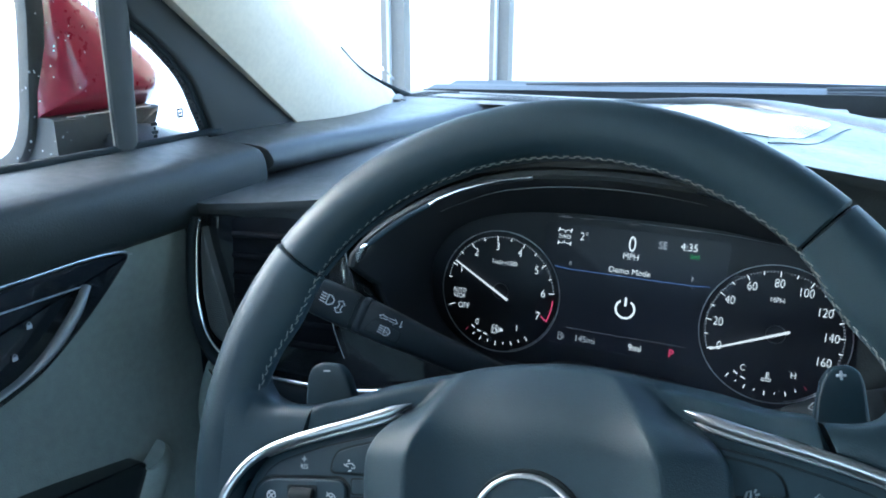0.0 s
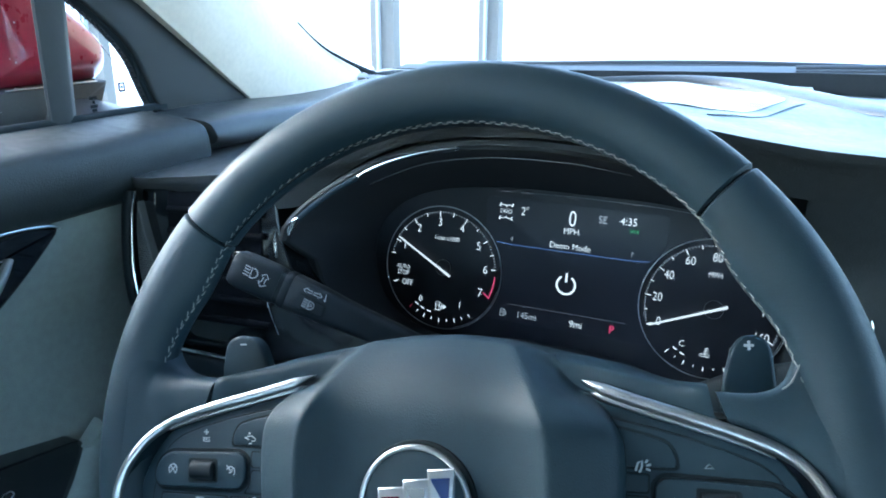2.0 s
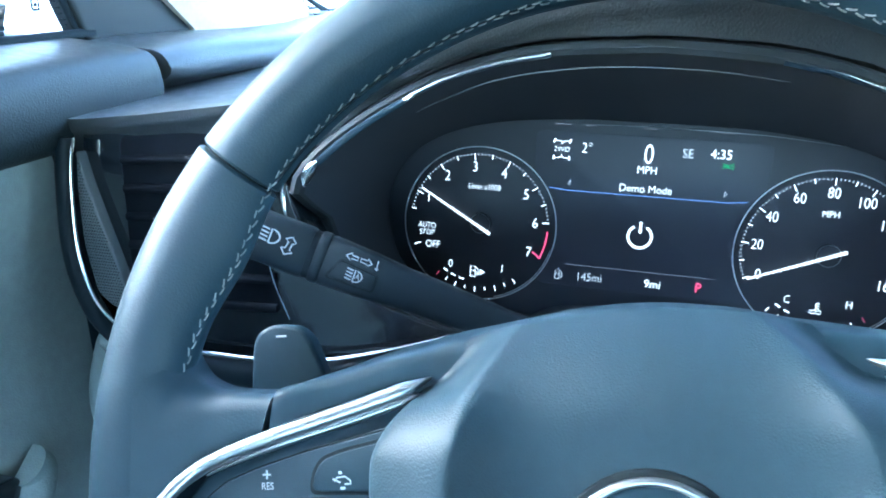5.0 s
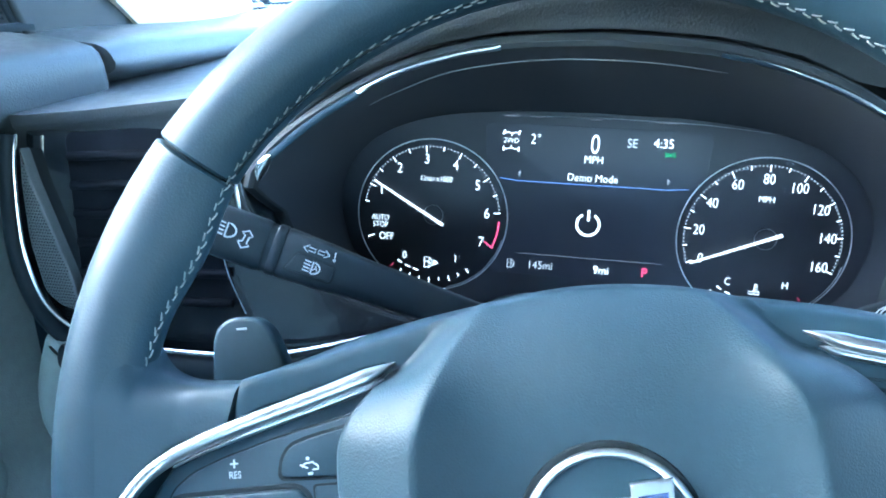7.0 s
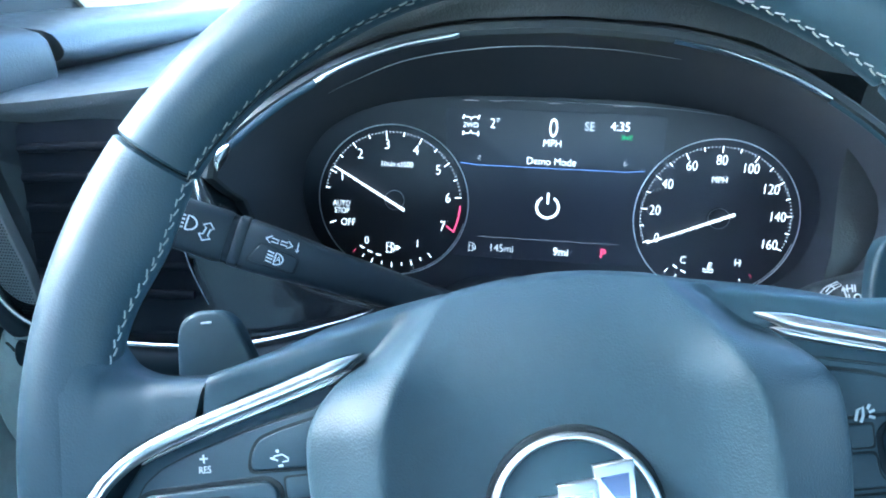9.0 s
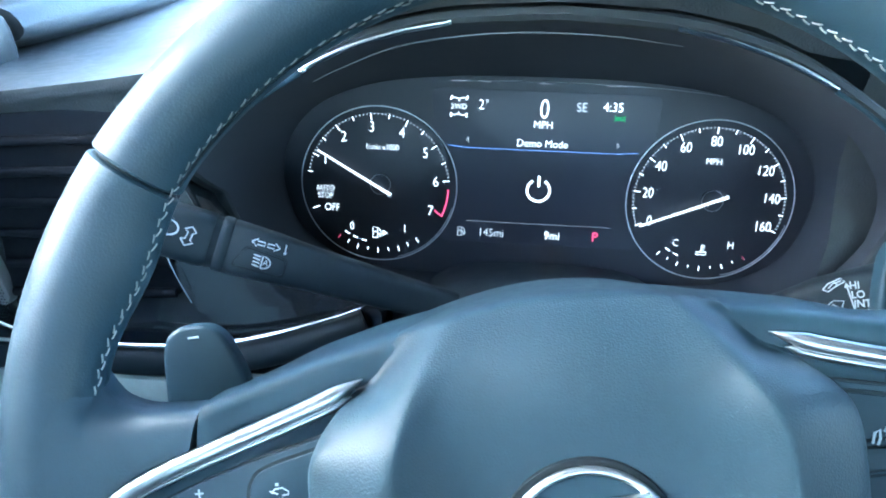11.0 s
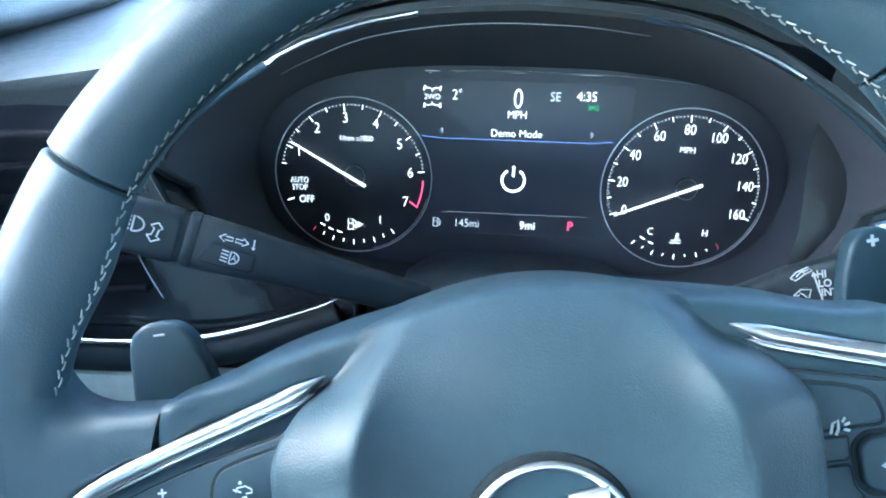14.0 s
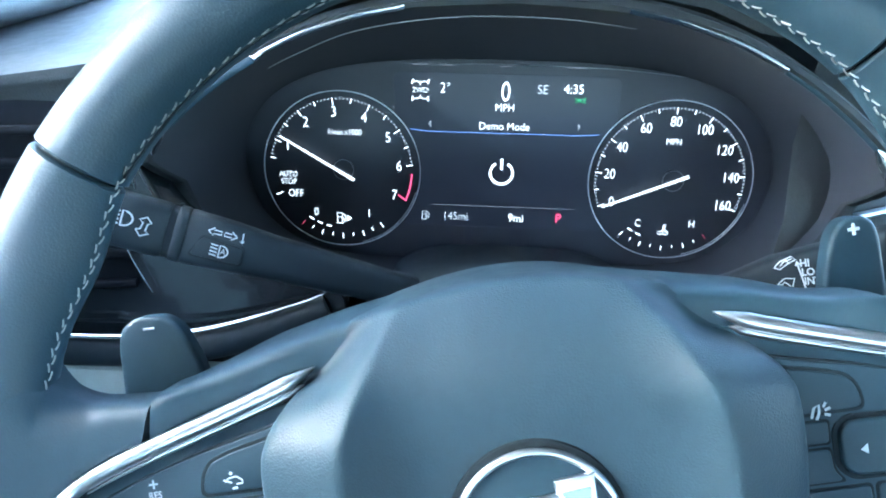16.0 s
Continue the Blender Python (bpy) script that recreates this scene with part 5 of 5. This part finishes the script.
def inset_any(pts, d):
    p = [Vector(q) for q in pts]
    if area(p) < 0:
        p.reverse()
    return [tuple(q) for q in inset(p, d)]


part("upper_spoke", upper_spoke(), SATIN, wheel, "satin black upper spoke panel")
for sgn in (-1, 1):
    part("grip_web", web(sgn), LEATHER, wheel, "leather web between grip and spoke")
    line = CHROME_LINE if sgn < 0 else [(-x, y) for x, y in CHROME_LINE]
    line = spline([(x, y, 0.92 + dip(x) + 0.85 * smooth(14.6, 16.5, abs(x)) - 0.22 * smooth(7.6, 6.6, abs(x))) for x, y in line], 7)
    part("chrome_trim", bead(FH, line, lambda s: 0.03 + 0.51 * min(1.0, s / 0.13) - 0.08 * smooth(0.35, 0.6, s), lambda s: 0.08 + 0.14 * smooth(0, 0.1, s), k=12), CHROME, wheel, "satin chrome spoke trim")
    part("chrome_edge", bead(FH, [(p.x, p.y - 0.36, p.z - 0.06) for p in line[6:40]], lambda s: 0.04 + 0.34 * min(1.0, s / 0.12) - 0.30 * s, 0.14, k=8), CHROME, wheel)

pod_l, block_l = pod(-1, "switch_pod")
pod_r, block_r = pod(1, "switch_pod")
lettering(FW, "RES", (-12.20, 0.04), 0.33, PRINT, pod_l, h=0.845, squeeze=0.85)
part("plus_mark", strokes(FW, [[(-12.2, 0.28), (-12.2, 0.56)], [(-12.34, 0.42), (-12.06, 0.42)]], 0.06, 0.885, 0.01), PRINT, pod_l)
part("gap_symbol", [strokes(FW, [[(-9.86, 0.18), (-9.76, 0.30), (-9.50, 0.33), (-9.32, 0.20), (-9.32, 0.10), (-9.52, 0.09)], [(-9.92, 0.26), (-9.66, 0.14)]], 0.05, 0.91, 0.01),
                    strokes(FW, [[(-9.66, 0.50), (-9.66, 0.40)], [(-9.71, 0.45), (-9.61, 0.45)], [(-9.66, -0.04), (-9.50, -0.03)]], 0.08, 0.91, 0.01)], PRINT, pod_l)
part("cancel_symbol", strokes(FW, [arc((-13.92, -1.45), 0.24, -40, 220, 16), [(-14.12, -1.25), (-13.72, -1.65)], [(-13.72, -1.25), (-14.12, -1.65)]], 0.06, 1.07, 0.01), PRINT, block_l)
part("cruise_symbol", strokes(FW, [arc((-10.51, -1.40), 0.24, -40, 160, 16), [(-10.75, -1.12), (-10.45, -1.42)], [(-10.45, -1.42), (-10.42, -1.25)], [(-10.45, -1.42), (-10.62, -1.45)]], 0.06, 1.07, 0.01), PRINT, block_l)
part("lane_symbol", strokes(FW, [[(-8.62, -1.68), (-8.58, -1.86)]], 0.09, 0.885, 0.01), PRINT, pod_l)
part("seat_symbol", strokes(FW, [[(-12.5, -2.75), (-12.1, -2.75), (-12.1, -3.1), (-12.3, -3.2)], [(-12.5, -2.75), (-12.5, -3.1)]], 0.08, 0.91, 0.01), PRINT, pod_l)
part("wheel_symbol", strokes(FW, [arc((-9.5, -2.85), 0.2, 0, 360, 14), [(-9.3, -2.6), (-9.1, -2.55)], [(-9.7, -3.1), (-9.35, -3.1)]], 0.08, 0.91, 0.01), PRINT, pod_l)
part("voice_symbol", [strokes(FW, [[(8.75, -0.30), (8.85, 0.02), (9.02, 0.10), (9.0, -0.16), (8.9, -0.36)], [(9.14, 0.02), (9.24, 0.16)], [(9.18, -0.08), (9.36, -0.02)], [(9.16, -0.20), (9.34, -0.26)]], 0.09, 0.91, 0.01)], PRINT, pod_r)
part("up_mark", strokes(FW, [[(11.42, -0.06), (11.6, 0.10), (11.78, -0.06), (11.42, -0.06)]], 0.04, 0.885, 0.01), PRINT, pod_r)
part("back_mark", slab(FW, [(10.05, -1.40), (10.28, -1.24), (10.28, -1.56)], 1.06, 1.08, 0.005, 1), PRINT, block_r)
part("forward_mark", slab(FW, [(14.2, -1.40), (13.97, -1.24), (13.97, -1.56)], 1.06, 1.08, 0.005, 1), PRINT, block_r)

# stitching: two slanted rows along the inner edge, and down the webs
one = bead(CM, [(-0.155, 0, -0.014), (-0.09, 0, 0.010), (0.0, 0, 0.016), (0.09, 0, 0.010), (0.155, 0, -0.014)], 0.064, 0.030, k=6)
stitch_mesh = mesh_of("stitch", one[0], one[1], THREAD)


def stitch_at(a, q, slant, parent):
    """One stitch on the rim at angle a, q degrees round the section (180: inner edge), on the grips too."""
    t, r = radians(a), radians(q)
    rr = THICK * (1.0 + swell(a)) + 0.005
    p = Vector(((RIM + rr * math.cos(r)) * 1.009 * math.cos(t) - 0.20, (RIM + rr * math.cos(r)) * math.sin(t), THICK * 1.04 * math.sin(r)))
    along = Vector((-math.sin(t), math.cos(t), 0))
    up = Vector((math.cos(r) * math.cos(t), math.cos(r) * math.sin(t), math.sin(r)))
    side = up.cross(along)
    along = (along * math.cos(radians(slant)) + side * math.sin(radians(slant))).normalized()
    side = up.cross(along)
    ob = hang("stitch", stitch_mesh, parent)
    ob.matrix_basis = WHEEL @ Matrix(((along.x, side.x, up.x, p.x / 100), (along.y, side.y, up.y, p.y / 100), (along.z, side.z, up.z, p.z / 100), (0, 0, 0, 1)))


for i in range(82):
    a = 12 + 162 * (i + 0.5) / 82
    home = rim_top if 41.3 < a < 139.8 else (rim_left if a > 90 else rim_right)
    flat = smooth(38, 8, abs(a - 90))                  # the two rows lie flatter over the top
    stitch_at(a + random.uniform(-0.15, 0.15), 164.5, 19 - 12 * flat + random.uniform(-4, 4), home)
    stitch_at(a + 1.0 + random.uniform(-0.15, 0.15), 170.0, -19 + 13 * flat + random.uniform(-4, 4), home)
for sgn, home in ((-1, rim_left), (1, rim_right)):
    turn_line = spline([(-15.30, 4.45), (-15.05, 3.85), (-14.75, 3.32), (-14.25, 2.96)] if sgn > 0 else [(-15.80, 4.54), (-15.50, 3.94), (-15.10, 3.46), (-14.6, 3.2)], 3)
    for i in range(8 if sgn > 0 else 3):
        p, q = turn_line[i], turn_line[i + 1]
        along = Vector((-sgn * (q.x - p.x), q.y - p.y, 0)).normalized()
        side = Vector((-along.y, along.x, 0))
        ob = hang("stitch", stitch_mesh, home)
        ob.matrix_basis = WHEEL @ Matrix(((along.x, side.x, 0, -sgn * p.x / 100), (along.y, side.y, 0, p.y / 100), (0, 0, 1, 0.0058 if sgn > 0 else 0.0050), (0, 0, 0, 1)))
part("seam_groove", bead(FW, [((RIM - 1.50) * math.cos(radians(41 + 98 * i / 60)), (RIM - 1.50) * math.sin(radians(41 + 98 * i / 60)), 0.36) for i in range(61)], 0.10, 0.05, up=(0, 0, 1)), RUBBER, rim_top)

# airbag cover
HALF_W = [(-8.0, 6.7), (-5, 7.9), (-2, 8.35), (-0.4, 8.46), (0.8, 8.40), (1.7, 8.12), (2.2, 7.92), (2.7, 7.64), (3.2, 7.25), (3.6, 6.88), (4.0, 6.46), (4.4, 6.02), (4.75, 5.62), (5.0, 5.32), (5.15, 5.15)]
RIDGE = [(-0.8, 5.62), (0.5, 5.56), (1.5, 5.38), (2.8, 4.98), (3.8, 4.46), (4.6, 3.82), (5.15, 3.3)]


def dense(keys):
    """The same function of the first value, smoothed and finely sampled."""
    return [(p.x, p.y) for p in spline([(a, b, 0) for a, b in keys], 8)]


HALF_W, RIDGE = dense(HALF_W), dense(RIDGE)


def airbag_h(x, y):
    """Height of the airbag cover: a shallow dish between two ridges, and rounded flanks."""
    x = abs(x)
    c = lerp1(RIDGE, y) if y > -0.8 else 5.62 - 0.015 * (y + 0.8) ** 2
    w = max(lerp1(HALF_W, y), c + 0.5)
    fall = 0.15 * max(0.0, y - 1.2) ** 2
    depth = smooth(5.9, 4.9, y)
    body = 2.42 - fall - 0.03 * max(0.0, -2.0 - y) ** 2
    dome = body - 0.055 * x * x
    rise = 0.36 + 0.74 * smooth(4.8, 1.0, y)
    dish = body + rise * ((x / c) ** 5 - 0.2)
    f = (x - c) / max(w - c, 0.2)
    soft = smooth(2.4, 4.6, y)
    flank = body + 0.8 * rise - (1.05 - 0.45 * soft) * f - (0.60 - 0.2 * soft) * max(0.0, f) ** 2
    ridged = 0.5 * (dish + flank - math.sqrt((dish - flank) ** 2 + 0.012 + 0.06 * soft))
    h = ridged * depth + dome * (1 - depth)
    flush = smooth(2.7, 3.7, y) * smooth(0.05, 0.92, f)
    return h + (0.635 + dip(x) - h) * flush


rows = []
NX, NY = 80, 60
for j in range(NY + 1):
    y = -8.0 + 13.02 * j / NY
    w = lerp1(HALF_W, y)
    round_off = 0.35 + 0.5 * smooth(2.2, 3.2, y)
    sink_off = 0.35 - 0.29 * smooth(2.7, 3.5, y)
    bend = 0.0200 * smooth(0.5, 5.0, y)                # the upper edge is one shallow arc
    row = [(-w, y - 0.9 * bend * w * w, -2.2), (-w - 0.02, y - 0.9 * bend * w * w, airbag_h(w, y) - sink_off - 0.15)]
    for i in range(NX + 1):
        t = i / NX * 2 - 1
        x = w * math.copysign(abs(t) ** 0.85, t)
        edge = sink_off * (1 - math.sqrt(max(0.0, 1 - (max(0.0, abs(x) - (w - round_off)) / round_off) ** 2)))
        row.append((x, y - bend * x * x * (1.15 if x > 0 else 0.9), airbag_h(x, y) - edge))
    row += [(w + 0.02, y - 1.15 * bend * w * w, airbag_h(w, y) - sink_off - 0.15), (w, y - 1.15 * bend * w * w, -2.2)]
    rows.append(row)
last = rows[-1]
for d, dz in ((0.08, 0.08), (0.18, 0.26), (0.28, 0.6), (0.36, 1.2), (0.42, 2.2), (0.48, 4.4), (0.52, 6.4)):
    rows.append([(x * (1 - 0.05 * dz / 4.6), y + d * (1 - 0.6 * (abs(x) / 5.4) ** 2), max(z - dz, -8.0)) for x, y, z in last])
part("airbag_cover", loft(FH, rows, closed=False), AIRBAG, wheel, "grained black airbag cover with soft ridges", sharp=70)
part("lower_spoke", slab(FW, rounded([(-5, -7), (5, -7), (3.6, -16.2), (-3.6, -16.2)], 0.8), -1.4, 0.6, 0.3), SATIN, wheel)
part("hub_back", loft(FW, [[(r * math.cos(a), -1 + r * 0.9 * math.sin(a), h) for a in [i / 40 * math.tau for i in range(40)]] for r, h in ((6.6, -1.2), (6.0, -3.0), (5.2, -6.5))]), SATIN, wheel)

# emblem: a ring with three slanted shields
EX, EY, EH = -0.26, -2.08, 2.62
# Wide black disc under the emblem imitates the shadow round its ring.
emblem = part("emblem", disc(FW, (EX, EY), 2.74, EH - 0.9, EH - 0.26, 64, 0.10), RUBBER, wheel, "round chrome emblem of three slanted shields")
part("emblem_field", disc(FW, (EX, EY), 2.42, EH - 0.1, EH + 0.03, 64, 0.05), SATIN, emblem)
part("emblem_ring", ring(FW, (EX, EY), 2.44, 0.135, EH - 0.02, 80, 10), CHROME, emblem, "chrome ring")
for i, (mat, dx, dy) in enumerate(((LOGO_RED, -1.02, -0.46), (LOGO_WHITE, 0.12, -0.06), (LOGO_BLUE, 1.22, 0.42))):
    cx, cy = EX + dx, EY + dy
    frame_pts = [(cx - 0.60, cy + 1.15), (cx + 0.62, cy + 1.26), (cx + 0.56, cy - 0.6), (cx + 0.12, cy - 1.3), (cx - 0.46, cy - 0.9)]
    shield = part("shield", slab(FW, frame_pts, EH, EH + 0.22, 0.08), CHROME, emblem, "chrome shield")
    inner = [(cx - 0.40, cy + 0.80), (cx + 0.44, cy + 0.88), (cx + 0.38, cy - 0.5), (cx + 0.06, cy - 0.95), (cx - 0.30, cy - 0.7)]
    part("enamel", slab(FW, inner, EH + 0.2, EH + 0.245, 0.01, 1), mat, shield)
    part("slash", slab(FW, [(cx - 0.40, cy + 0.74), (cx - 0.36, cy - 0.1), (cx + 0.22, cy - 0.78), (cx + 0.36, cy - 0.45)], EH + 0.22, EH + 0.26, 0.01, 1), CHROME, shield)

# shift paddles behind the spokes
PADDLE = [(-15.55, 2.2), (-15.36, 4.55), (-15.12, 5.20), (-14.45, 5.55), (-13.4, 5.48), (-12.8, 4.95), (-12.25, 3.6), (-11.9, 2.0), (-13, 1.2)]
for sgn in (-1, 1):
    pts = PADDLE if sgn < 0 else mirrored([(-12.4 + 0.715 * (x + 12.2), y) for x, y in PADDLE])
    paddle = part("shift_paddle", slab(FW, rounded(pts, 0.4, 5), -5.4, -4.6, 0.22, 4, warp=lambda x, y: 0.10 * (y - 4)), SATIN, wheel, "satin black shift paddle")
    cx = -14.0 if sgn < 0 else 13.62
    marks = [[(cx - 0.22, 5.02), (cx + 0.22, 5.02)]]
    if sgn > 0:
        marks.append([(cx, 4.80), (cx, 5.24)])
    part("paddle_mark", strokes(FW, marks, 0.09 if sgn < 0 else 0.13, -4.48, 0.02), PRINT, paddle)
